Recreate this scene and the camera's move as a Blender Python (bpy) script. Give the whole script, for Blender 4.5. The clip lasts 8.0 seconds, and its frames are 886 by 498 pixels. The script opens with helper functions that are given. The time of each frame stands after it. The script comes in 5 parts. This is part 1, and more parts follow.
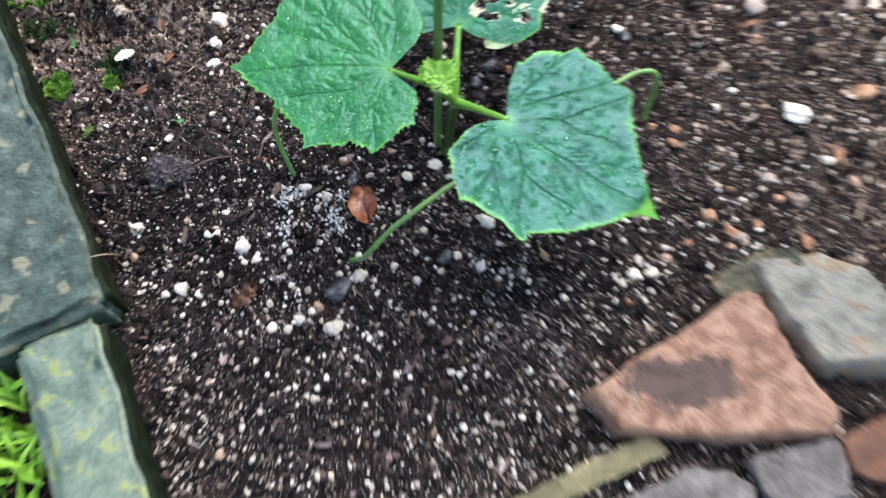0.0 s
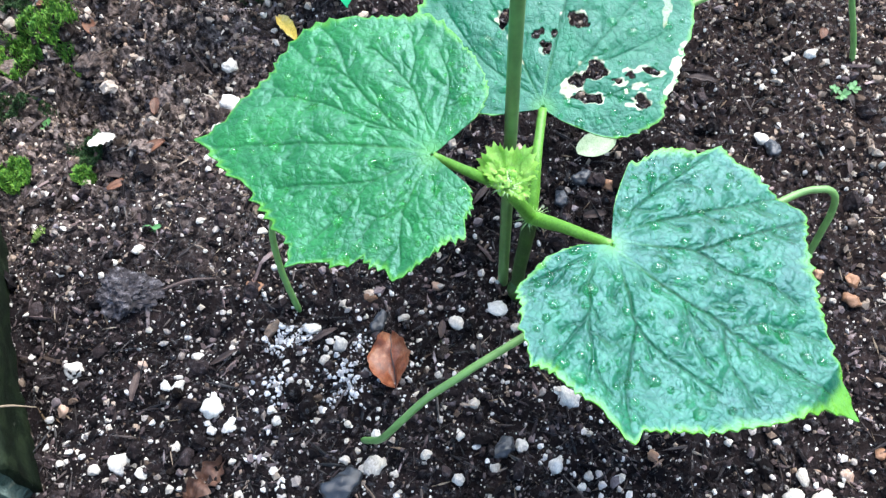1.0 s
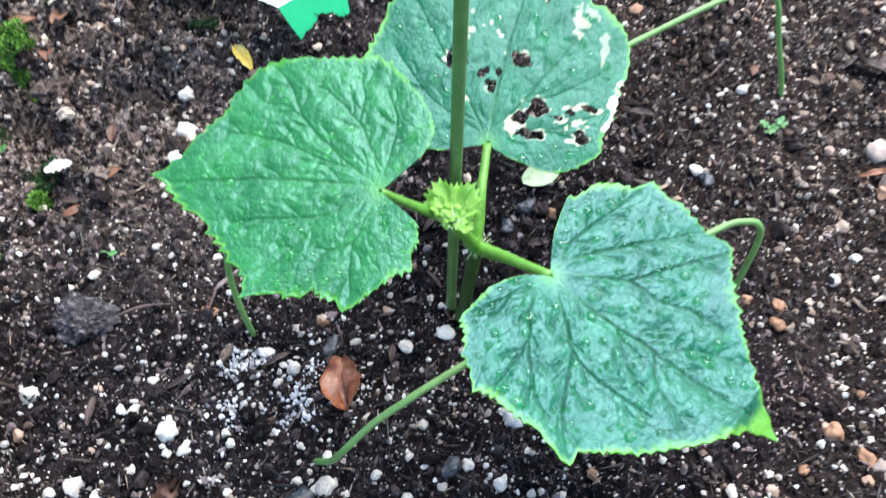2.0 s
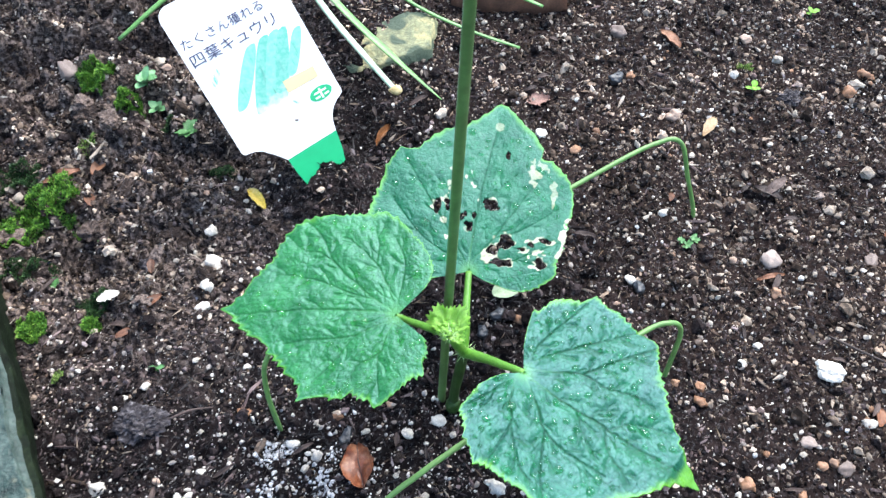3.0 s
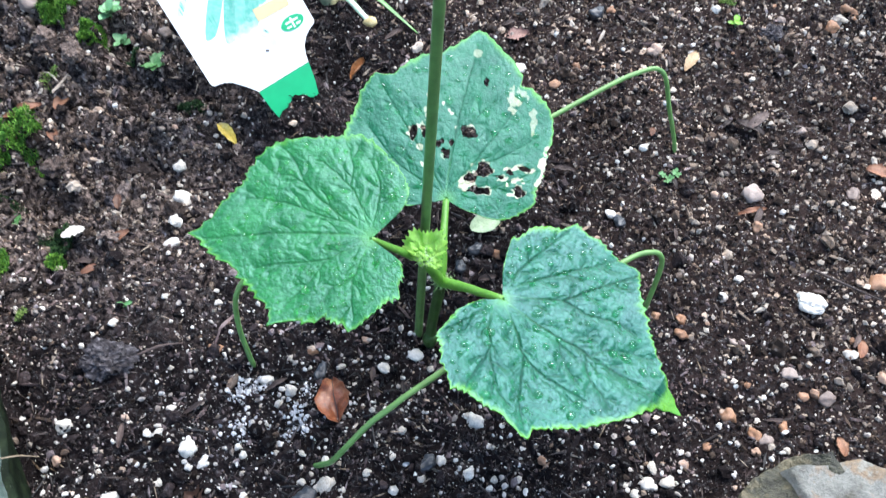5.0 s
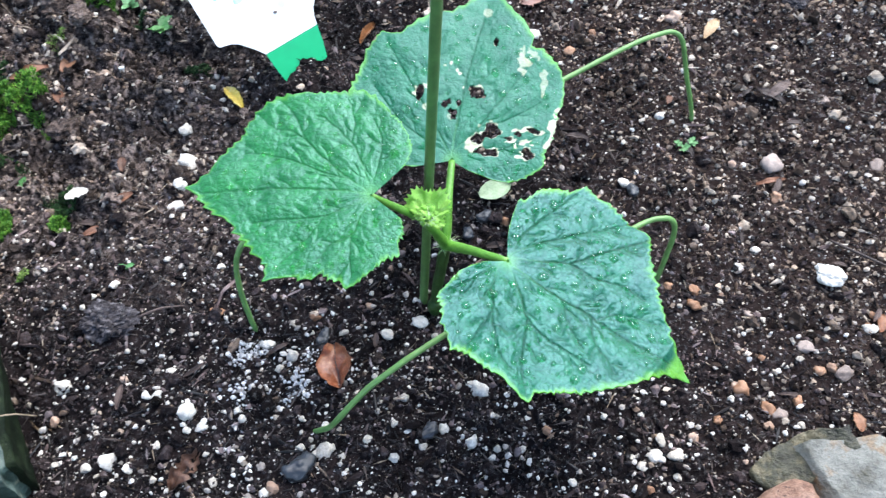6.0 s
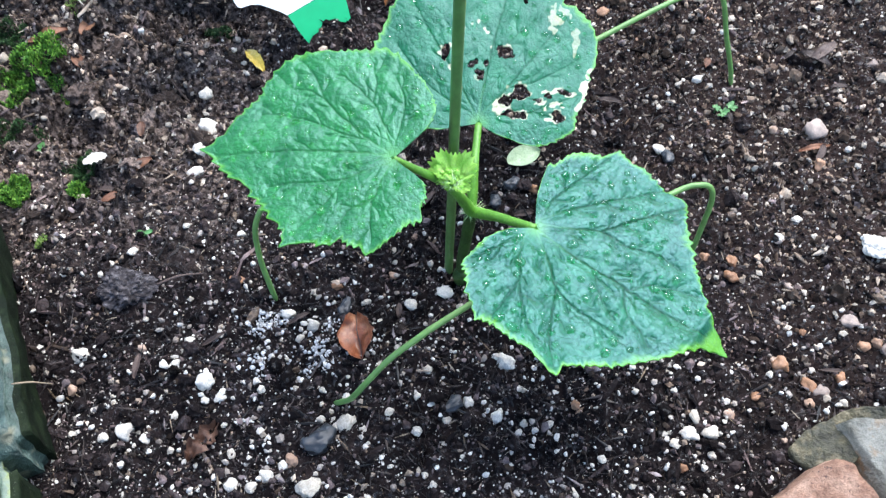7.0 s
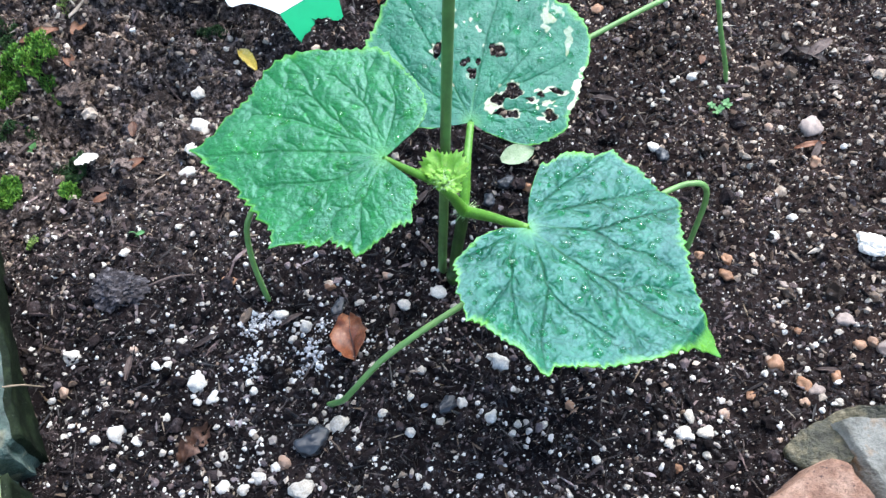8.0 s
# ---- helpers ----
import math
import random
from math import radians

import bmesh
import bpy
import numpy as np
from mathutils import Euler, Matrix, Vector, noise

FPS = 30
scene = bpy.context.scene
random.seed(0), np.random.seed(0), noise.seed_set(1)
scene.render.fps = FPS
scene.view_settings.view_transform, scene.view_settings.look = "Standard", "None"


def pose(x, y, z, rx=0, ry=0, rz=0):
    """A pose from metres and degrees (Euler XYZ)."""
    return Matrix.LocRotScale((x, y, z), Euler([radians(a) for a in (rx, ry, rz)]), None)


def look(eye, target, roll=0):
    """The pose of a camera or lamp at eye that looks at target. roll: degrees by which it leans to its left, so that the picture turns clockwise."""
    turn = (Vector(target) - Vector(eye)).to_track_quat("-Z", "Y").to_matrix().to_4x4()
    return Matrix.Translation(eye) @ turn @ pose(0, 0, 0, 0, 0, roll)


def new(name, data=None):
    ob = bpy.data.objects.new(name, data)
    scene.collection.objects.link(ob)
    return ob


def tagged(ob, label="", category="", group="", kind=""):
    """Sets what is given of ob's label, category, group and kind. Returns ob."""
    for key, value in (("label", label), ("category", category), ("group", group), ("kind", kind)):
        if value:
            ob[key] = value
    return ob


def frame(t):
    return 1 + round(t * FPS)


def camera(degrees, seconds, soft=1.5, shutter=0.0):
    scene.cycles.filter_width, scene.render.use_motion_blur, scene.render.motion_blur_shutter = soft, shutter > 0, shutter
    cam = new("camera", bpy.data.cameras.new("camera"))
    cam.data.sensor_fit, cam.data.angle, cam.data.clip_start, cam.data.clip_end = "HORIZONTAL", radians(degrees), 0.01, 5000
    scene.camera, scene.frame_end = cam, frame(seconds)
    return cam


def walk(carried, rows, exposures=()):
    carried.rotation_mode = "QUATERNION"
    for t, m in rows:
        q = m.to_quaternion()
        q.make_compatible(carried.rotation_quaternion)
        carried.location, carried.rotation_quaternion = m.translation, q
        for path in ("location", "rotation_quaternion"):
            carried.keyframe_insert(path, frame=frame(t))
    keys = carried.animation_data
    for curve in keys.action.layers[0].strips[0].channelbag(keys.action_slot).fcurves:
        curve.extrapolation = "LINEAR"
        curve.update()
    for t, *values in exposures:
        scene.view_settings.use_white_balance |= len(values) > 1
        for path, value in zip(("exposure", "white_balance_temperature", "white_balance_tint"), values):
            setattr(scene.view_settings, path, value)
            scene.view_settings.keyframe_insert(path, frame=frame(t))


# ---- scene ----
cam = camera(54.3, 8.0, soft=1.35, shutter=0.6)
PATH = [
    (0, (0.021, -0.263, 0.584), (-0.047, 0.388, -1.306), -7.3),
    (0.5, (0.022, -0.218, 0.418), (-0.182, 0.639, -1.378), -10.4),
    (1, (0.017, -0.185, 0.406), (-0.209, 0.774, -1.334), -10.1),
    (1.2, (0.02, -0.185, 0.406), (-0.179, 0.781, -1.334), -8.5),
    (2.3, (0.023, -0.191, 0.456), (-0.076, 0.838, -1.256), -4.0),
    (2.5, (0.019, -0.204, 0.494), (-0.047, 0.888, -1.181), -2.9),
    (3, (0.004, -0.238, 0.536), (-0.01, 0.926, -1.091), -1.5),
    (3.5, (-0.008, -0.247, 0.538), (0.0, 0.92, -1.087), -0.3),
    (4, (0.003, -0.248, 0.528), (0.034, 0.902, -1.109), 0.5),
    (4.5, (0.001, -0.246, 0.524), (0.04, 0.875, -1.132), 0.5),
    (5.8, (0.013, -0.255, 0.489), (0.021, 0.829, -1.192), -0.3),
    (6, (0.014, -0.255, 0.49), (0.0, 0.826, -1.193), -1.0),
    (6.5, (0.01, -0.253, 0.482), (-0.058, 0.809, -1.211), -2.9),
    (7, (0.016, -0.248, 0.471), (-0.066, 0.782, -1.241), -3.9),
    (7.5, (0.014, -0.245, 0.467), (-0.071, 0.765, -1.257), -4.2),
    (8, (0.02, -0.245, 0.469), (-0.062, 0.78, -1.247), -4.2),
]
walk(cam, [(t, look(eye, target, roll)) for t, eye, target, roll in PATH],
     exposures=[(0.0, 1.78, 6700, 11), (0.5, 2.0, 6480, 9), (1.2, 2.2, 6250, 9), (2.5, 2.1, 6350, 9), (4.0, 2.0, 6250, 9), (8.0, 1.98, 6180, 9)])

# ---------------- light: a bright overcast day ----------------
world = bpy.data.worlds.new("overcast_sky")
world.use_nodes = True
scene.world = world
wt = world.node_tree
sky = wt.nodes.new("ShaderNodeTexSky")
sky.sky_type = "NISHITA"
sky.sun_disc = False
sky.sun_elevation, sky.sun_rotation = radians(50), radians(32)
sky.air_density, sky.dust_density, sky.ozone_density = 1.0, 1.5, 1.0
wt.links.new(sky.outputs[0], wt.nodes["Background"].inputs[0])
wt.nodes["Background"].inputs[1].default_value = 0.11
sun_data = bpy.data.lights.new("sun", "SUN")
sun_data.energy, sun_data.angle, sun_data.color = 1.7, radians(56), (1.0, 0.985, 0.965)
sun = new("sun", sun_data)
sun.matrix_world = look((0.75, 1.15, 2.3), (0, 0, 0))


# ---------------- node helpers ----------------
def ramp(nt, fac, stops, constant=False):
    r = nt.nodes.new("ShaderNodeValToRGB")
    if constant:
        r.color_ramp.interpolation = "CONSTANT"
    els = r.color_ramp.elements
    while len(els) < len(stops):
        els.new(0.5)
    for e, (p, c) in zip(els, stops):
        e.position, e.color = p, (*c, 1)
    nt.links.new(fac, r.inputs[0])
    return r.outputs[0]


def mix(nt, fac, a, b, blend="MIX"):
    m = nt.nodes.new("ShaderNodeMix")
    m.data_type, m.blend_type = "RGBA", blend
    for sock, val in ((m.inputs[0], fac), (m.inputs[6], a), (m.inputs[7], b)):
        if isinstance(val, bpy.types.NodeSocket):
            nt.links.new(val, sock)
        else:
            sock.default_value = val if isinstance(val, (int, float)) else (*val, 1)
    return m.outputs[2]


def math_node(nt, op, a, b=0.0):
    m = nt.nodes.new("ShaderNodeMath")
    m.operation = op
    for sock, val in ((m.inputs[0], a), (m.inputs[1], b)):
        if isinstance(val, bpy.types.NodeSocket):
            nt.links.new(val, sock)
        else:
            sock.default_value = val
    return m.outputs[0]


def noise_tex(nt, scale, detail=4.0, rough=0.6, coord="Object"):
    tc = nt.nodes.new("ShaderNodeTexCoord")
    n = nt.nodes.new("ShaderNodeTexNoise")
    n.inputs["Scale"].default_value = scale
    n.inputs["Detail"].default_value = detail
    n.inputs["Roughness"].default_value = rough
    nt.links.new(tc.outputs[coord], n.inputs["Vector"])
    return n.outputs["Fac"]


def bump(nt, bsdf, height, strength, dist):
    b = nt.nodes.new("ShaderNodeBump")
    b.inputs["Strength"].default_value = strength
    b.inputs["Distance"].default_value = dist
    nt.links.new(height, b.inputs["Height"])
    nt.links.new(b.outputs[0], bsdf.inputs["Normal"])


def base_mat(name, rough=0.6, spec=0.5):
    m = bpy.data.materials.new(name)
    m.use_nodes = True
    b = m.node_tree.nodes["Principled BSDF"]
    b.inputs["Roughness"].default_value = rough
    b.inputs["Specular IOR Level"].default_value = spec
    return m, m.node_tree, b


def grain_mat(name, stops, rough=0.6, spec=0.5, scale=60, fine=600, bump_mm=0.4, random_from="", spread=0.6, speck=None, wet=False, zone=None, stain=None, macro=False, cool=False):
    """A mottled natural surface: a ramp over random tone and coarse noise, fine grain on top, and relief."""
    m, nt, b = base_mat(name, rough, spec)
    coarse = noise_tex(nt, scale, 5)
    if random_from == "island":
        rnd = nt.nodes.new("ShaderNodeNewGeometry").outputs["Random Per Island"]
    elif random_from == "object":
        rnd = nt.nodes.new("ShaderNodeObjectInfo").outputs["Random"]
    else:
        rnd = None
    fac = coarse
    if rnd is not None:
        fac = math_node(nt, "ADD", math_node(nt, "MULTIPLY", rnd, spread), math_node(nt, "MULTIPLY", coarse, 1 - spread))
    if cool:
        stops = [(p, (r * 0.99, g, bl * 1.17)) for p, (r, g, bl) in stops]
    col = ramp(nt, fac, stops)
    f = noise_tex(nt, fine, 3, 0.7)
    col = mix(nt, 0.55, col, ramp(nt, f, [(0.3, (0.35, 0.35, 0.35)), (0.7, (1.25, 1.25, 1.25))]), "MULTIPLY")
    if speck:
        s = noise_tex(nt, speck[0], 2, 0.5)
        col = mix(nt, ramp(nt, s, [(speck[1], (0, 0, 0)), (speck[1] + 0.06, (1, 1, 1))]), col, speck[2])
    if macro:
        col = mix(nt, 1.0, col, ramp(nt, noise_tex(nt, 17, 4, 0.65), [(0.33, (0.40, 0.37, 0.35)), (0.5, (0.95, 0.95, 0.95)), (0.68, (2.0, 1.85, 1.75))]), "MULTIPLY")
    if stain:
        sx = nt.nodes.new("ShaderNodeSeparateXYZ")
        nt.links.new(nt.nodes.new("ShaderNodeTexCoord").outputs["Object"], sx.inputs[0])
        dx = math_node(nt, "DIVIDE", math_node(nt, "SUBTRACT", sx.outputs[0], stain[0]), stain[2])
        dy = math_node(nt, "DIVIDE", math_node(nt, "SUBTRACT", sx.outputs[1], stain[1]), stain[3])
        dd = math_node(nt, "SQRT", math_node(nt, "ADD", math_node(nt, "MULTIPLY", dx, dx), math_node(nt, "MULTIPLY", dy, dy)))
        dd = math_node(nt, "ADD", dd, math_node(nt, "MULTIPLY", math_node(nt, "SUBTRACT", noise_tex(nt, 60, 5), 0.5), 2.4))
        col = mix(nt, ramp(nt, dd, [(0.75, (0.85, 0.85, 0.85)), (1.0, (0, 0, 0))]), col, stain[4])
    if zone:
        sx = nt.nodes.new("ShaderNodeSeparateXYZ")
        nt.links.new(nt.nodes.new("ShaderNodeTexCoord").outputs["Object"], sx.inputs[0])
        reach = math_node(nt, "ADD", sx.outputs[0], math_node(nt, "MULTIPLY", sx.outputs[1], 0.5))
        reach = math_node(nt, "ADD", reach, math_node(nt, "MULTIPLY", noise_tex(nt, 14, 4), 0.12))
        ln = nt.nodes.new("ShaderNodeVectorMath")
        ln.operation = "LENGTH"
        nt.links.new(nt.nodes.new("ShaderNodeTexCoord").outputs["Object"], ln.inputs[0])
        away = math_node(nt, "ADD", ln.outputs["Value"], math_node(nt, "MULTIPLY", noise_tex(nt, 5, 5), 0.5))
        share = mix(nt, ramp(nt, away, [(0.60, (0, 0, 0)), (0.95, (1, 1, 1))]), ramp(nt, reach, [(0.16, (0, 0, 0)), (0.34, (1, 1, 1))]), ramp(nt, noise_tex(nt, 3, 6), [(0.35, (0, 0, 0)), (0.65, (1, 1, 1))]))
        side = math_node(nt, "SUBTRACT", math_node(nt, "MULTIPLY", noise_tex(nt, 30, 5), 0.16), sx.outputs[0])
        deep = math_node(nt, "ADD", math_node(nt, "MULTIPLY", noise_tex(nt, 30, 5), 0.1), sx.outputs[1])
        left = math_node(nt, "MULTIPLY", ramp(nt, side, [(0.17, (0, 0, 0)), (0.30, (1, 1, 1))]), ramp(nt, deep, [(0.06, (0, 0, 0)), (0.16, (1, 1, 1))]))
        crust = ramp(nt, noise_tex(nt, 240, 5), [(0.37, (0.008, 0.0062, 0.0056)), (0.50, (0.060, 0.046, 0.040)), (0.65, (0.27, 0.21, 0.18))])
        col = mix(nt, math_node(nt, "MULTIPLY", left, math_node(nt, "SUBTRACT", 1.0, ramp(nt, away, [(0.8, (0, 0, 0)), (1.1, (1, 1, 1))]))), col, crust)
        col = mix(nt, share, col, mix(nt, 0.6, zone, ramp(nt, f, [(0.3, (0.3, 0.3, 0.3)), (0.7, (1.3, 1.3, 1.3))]), "MULTIPLY"))
    nt.links.new(col, b.inputs["Base Color"])
    bump(nt, b, f, 0.6, bump_mm / 1000)
    if wet:
        film = ramp(nt, noise_tex(nt, 330 if wet is True else wet, 2), [(0.55, (0, 0, 0)), (0.66, (1, 1, 1))])
        nt.links.new(math_node(nt, "SUBTRACT", 0.9, math_node(nt, "MULTIPLY", film, 0.68)), b.inputs["Roughness"])
        nt.links.new(math_node(nt, "ADD", spec, math_node(nt, "MULTIPLY", film, 0.45)), b.inputs["Specular IOR Level"])
    return m


M_SOIL = grain_mat("wet_soil", [(0.3, (0.0045, 0.0037, 0.0034)), (0.5, (0.0105, 0.0083, 0.0073)), (0.62, (0.021, 0.0155, 0.0130)), (0.8, (0.045, 0.032, 0.026))],
                   0.85, 0.03, 60, 700, 2.5, wet=True, zone=(0.0285, 0.0195, 0.0170), cool=True)
M_CRUMB = grain_mat("soil_crumb", [(0.15, (0.0055, 0.0045, 0.0040)), (0.48, (0.017, 0.0135, 0.0117)), (0.66, (0.042, 0.032, 0.027)), (0.77, (0.105, 0.078, 0.064)), (0.85, (0.19, 0.15, 0.125)), (0.92, (0.40, 0.355, 0.31))],
                    0.7, 0.07, 150, 1500, 0.5, "island", 0.75, wet=True, macro=True, cool=True)
M_BROWN_CRUMB = grain_mat("brown_soil_crumb", [(0.15, (0.012, 0.0086, 0.0068)), (0.36, (0.045, 0.0325, 0.025)), (0.52, (0.115, 0.083, 0.062)), (0.64, (0.22, 0.166, 0.124)), (0.75, (0.36, 0.290, 0.224)), (0.86, (0.54, 0.475, 0.39))],
                          0.7, 0.08, 150, 1500, 0.5, "island", 0.8, wet=True, macro=True)
M_WETLUMP = grain_mat("wet_clump", [(0.2, (0.003, 0.0022, 0.0019)), (0.5, (0.012, 0.0088, 0.0075)), (0.68, (0.034, 0.025, 0.021)), (0.85, (0.10, 0.075, 0.062))],
                      0.6, 0.08, 380, 1100, 1.2, "island", 0.45, wet=True, cool=True)
M_PERLITE = grain_mat("perlite", [(0.2, (0.42, 0.37, 0.30)), (0.5, (0.70, 0.64, 0.545)), (0.8, (0.84, 0.79, 0.70))], 0.85, 0.25, 1.6, 6, 1.5, "object", 0.4)
M_PERLITE_FINE = grain_mat("fine_perlite", [(0.1, (0.19, 0.155, 0.13)), (0.4, (0.44, 0.39, 0.34)), (0.75, (0.80, 0.75, 0.67))], 0.65, 0.4, 300, 1500, 0.4, "island", 0.8)
M_FERT = grain_mat("fertiliser_grain", [(0.1, (0.30, 0.30, 0.30)), (0.5, (0.56, 0.55, 0.54)), (0.9, (0.80, 0.78, 0.76))], 0.6, 0.4, 300, 1500, 0.3, "island", 0.8)
M_TAN = grain_mat("tan_pebble", [(0.1, (0.20, 0.10, 0.05)), (0.35, (0.36, 0.18, 0.09)), (0.55, (0.36, 0.22, 0.14)), (0.8, (0.45, 0.32, 0.24))], 0.5, 0.5, 1.3, 9, 0.5, "object", 0.75)
M_GREY = grain_mat("grey_pebble", [(0.1, (0.10, 0.074, 0.058)), (0.5, (0.21, 0.155, 0.125)), (0.9, (0.36, 0.285, 0.24))], 0.5, 0.5, 1.3, 9, 0.5, "object", 0.75)
M_DARK = grain_mat("dark_wet_stone", [(0.2, (0.012, 0.013, 0.015)), (0.6, (0.03, 0.034, 0.04)), (0.9, (0.07, 0.075, 0.085))], 0.35, 0.6, 1.3, 12, 0.3)
M_CLOD = grain_mat("dark_clod", [(0.25, (0.011, 0.010, 0.0105)), (0.48, (0.042, 0.037, 0.039)), (0.62, (0.11, 0.098, 0.102)), (0.76, (0.34, 0.32, 0.32))], 0.6, 0.12, 4.5, 16, 1.0, wet=6)
M_LUMP = grain_mat("soil_lump", [(0.2, (0.009, 0.007, 0.006)), (0.46, (0.040, 0.029, 0.024)), (0.58, (0.135, 0.100, 0.083)), (0.78, (0.30, 0.235, 0.20))], 0.75, 0.10, 3.5, 14, 1.0, "object", 0.30, wet=6)
M_FIBRE = grain_mat("wood_fibre", [(0.15, (0.004, 0.003, 0.0026)), (0.5, (0.014, 0.010, 0.008)), (0.75, (0.05, 0.035, 0.028)), (0.9, (0.11, 0.085, 0.07))], 0.45, 0.45, 200, 1500, 0.3, "island", 0.8)
M_PALEFIBRE = grain_mat("straw_fibre", [(0.15, (0.12, 0.075, 0.04)), (0.5, (0.22, 0.16, 0.10)), (0.9, (0.42, 0.34, 0.25))], 0.6, 0.4, 200, 1500, 0.3, "island", 0.8)
M_DEADLEAF = grain_mat("dead_leaf", [(0.3, (0.09, 0.026, 0.010)), (0.5, (0.28, 0.085, 0.035)), (0.72, (0.48, 0.22, 0.11))], 0.28, 0.5, 160, 800, 0.4)
M_BARK = grain_mat("bark_flake", [(0.25, (0.09, 0.04, 0.02)), (0.55, (0.24, 0.10, 0.05)), (0.8, (0.36, 0.19, 0.10))], 0.55, 0.45, 160, 900, 0.6, "object", 0.5)
M_CINNAMON = grain_mat("cinnamon_bark", [(0.25, (0.14, 0.055, 0.02)), (0.55, (0.30, 0.13, 0.045)), (0.8, (0.42, 0.21, 0.09))], 0.5, 0.45, 260, 900, 0.6)
M_PINKBARK = grain_mat("pinkish_bark", [(0.25, (0.13, 0.065, 0.048)), (0.55, (0.27, 0.145, 0.11)), (0.8, (0.38, 0.24, 0.19))], 0.55, 0.45, 160, 900, 0.6)
M_SCRAP = grain_mat("rotting_leaf", [(0.25, (0.04, 0.02, 0.013)), (0.5, (0.13, 0.065, 0.042)), (0.8, (0.25, 0.15, 0.10))], 0.5, 0.45, 160, 900, 0.6)
M_DARKBARK = grain_mat("rotten_bark", [(0.2, (0.02, 0.013, 0.010)), (0.5, (0.06, 0.038, 0.03)), (0.8, (0.12, 0.08, 0.065))], 0.6, 0.45, 160, 900, 0.8, "object", 0.5)
M_STRAW = grain_mat("pale_bark", [(0.2, (0.36, 0.22, 0.11)), (0.8, (0.62, 0.45, 0.27))], 0.6, 0.4, 160, 900, 0.5)
M_YELLOW = grain_mat("yellow_petal", [(0.2, (0.50, 0.30, 0.03)), (0.5, (0.72, 0.52, 0.07)), (0.8, (0.80, 0.72, 0.45))], 0.5, 0.4, 120, 900, 0.3)
M_MOSS = grain_mat("moss", [(0.1, (0.015, 0.065, 0.008)), (0.5, (0.075, 0.22, 0.022)), (0.9, (0.30, 0.52, 0.07))], 0.6, 0.3, 200, 1200, 0.3, "island", 0.7)
M_MOSS_DARK = grain_mat("dark_moss", [(0.1, (0.006, 0.022, 0.007)), (0.5, (0.018, 0.055, 0.014)), (0.9, (0.06, 0.13, 0.03))], 0.6, 0.3, 200, 1200, 0.3, "island", 0.7)
M_MOSS_PALE = grain_mat("pale_moss", [(0.1, (0.05, 0.10, 0.015)), (0.5, (0.13, 0.24, 0.04)), (0.9, (0.34, 0.42, 0.12))], 0.6, 0.3, 200, 1200, 0.3, "island", 0.7)
M_WEED = grain_mat("weed_leaf", [(0.1, (0.03, 0.11, 0.03)), (0.5, (0.075, 0.21, 0.06)), (0.9, (0.16, 0.33, 0.13))], 0.45, 0.45, 100, 900, 0.3, "island", 0.6)
M_PALEWEED = grain_mat("pale_seedling", [(0.1, (0.10, 0.27, 0.10)), (0.5, (0.18, 0.40, 0.17)), (0.9, (0.30, 0.52, 0.28))], 0.45, 0.45, 100, 900, 0.3, "island", 0.6)
M_GRASS = grain_mat("lawn_blade", [(0.1, (0.08, 0.22, 0.02)), (0.5, (0.17, 0.40, 0.035)), (0.9, (0.32, 0.56, 0.07))], 0.4, 0.4, 60, 600, 0.3, "island", 0.7)
M_CUTSTEM = grain_mat("cut_green_stem", [(0.2, (0.08, 0.22, 0.05)), (0.6, (0.16, 0.35, 0.10)), (0.85, (0.28, 0.46, 0.18))], 0.35, 0.5, 60, 600, 0.2)
M_PALESTEM = grain_mat("pale_leek_stem", [(0.2, (0.30, 0.48, 0.30)), (0.8, (0.62, 0.75, 0.56))], 0.35, 0.5, 60, 600, 0.2)
M_CUTEND = grain_mat("dry_cut_end", [(0.2, (0.50, 0.34, 0.10)), (0.8, (0.78, 0.66, 0.36))], 0.6, 0.4, 1.3, 8, 0.3)
M_BLOCK = grain_mat("algae_stone", [(0.28, (0.008, 0.018, 0.013)), (0.44, (0.022, 0.045, 0.035)), (0.6, (0.054, 0.086, 0.071)), (0.76, (0.13, 0.16, 0.135))],
                    0.5, 0.4, 60, 260, 3.5, speck=(46, 0.60, (0.15, 0.15, 0.10)))
M_BLOCK_PALE = grain_mat("pale_algae_stone", [(0.25, (0.03, 0.06, 0.04)), (0.45, (0.09, 0.135, 0.10)), (0.62, (0.15, 0.20, 0.15)), (0.8, (0.28, 0.34, 0.13))],
                         0.5, 0.5, 38, 320, 2.0, speck=(70, 0.56, (0.17, 0.21, 0.08)))
# Wet slime and the side wall's shade, both put into one near-black colour.
M_SHADED_SLIME = grain_mat("wet_algae_in_shade", [(0.3, (0.0025, 0.0045, 0.002)), (0.5, (0.006, 0.011, 0.005)), (0.7, (0.018, 0.028, 0.012))], 0.7, 0.1, 70, 500, 1.5, speck=(700, 0.70, (0.12, 0.13, 0.10)))
M_SANDSTONE = grain_mat("pink_sandstone", [(0.28, (0.11, 0.058, 0.041)), (0.46, (0.240, 0.136, 0.092)), (0.70, (0.39, 0.255, 0.185))],
                        0.8, 0.25, 75, 480, 3.5, speck=(420, 0.64, (0.09, 0.055, 0.045)), stain=(-0.028, -0.004, 0.036, 0.020, (0.050, 0.038, 0.036)))
M_GREYROCK = grain_mat("grey_slate", [(0.3, (0.05, 0.046, 0.028)), (0.42, (0.125, 0.125, 0.105)), (0.52, (0.175, 0.175, 0.15)), (0.6, (0.18, 0.12, 0.065)), (0.66, (0.19, 0.18, 0.145)), (0.8, (0.23, 0.23, 0.205))],
                       0.5, 0.4, 45, 400, 2.2)
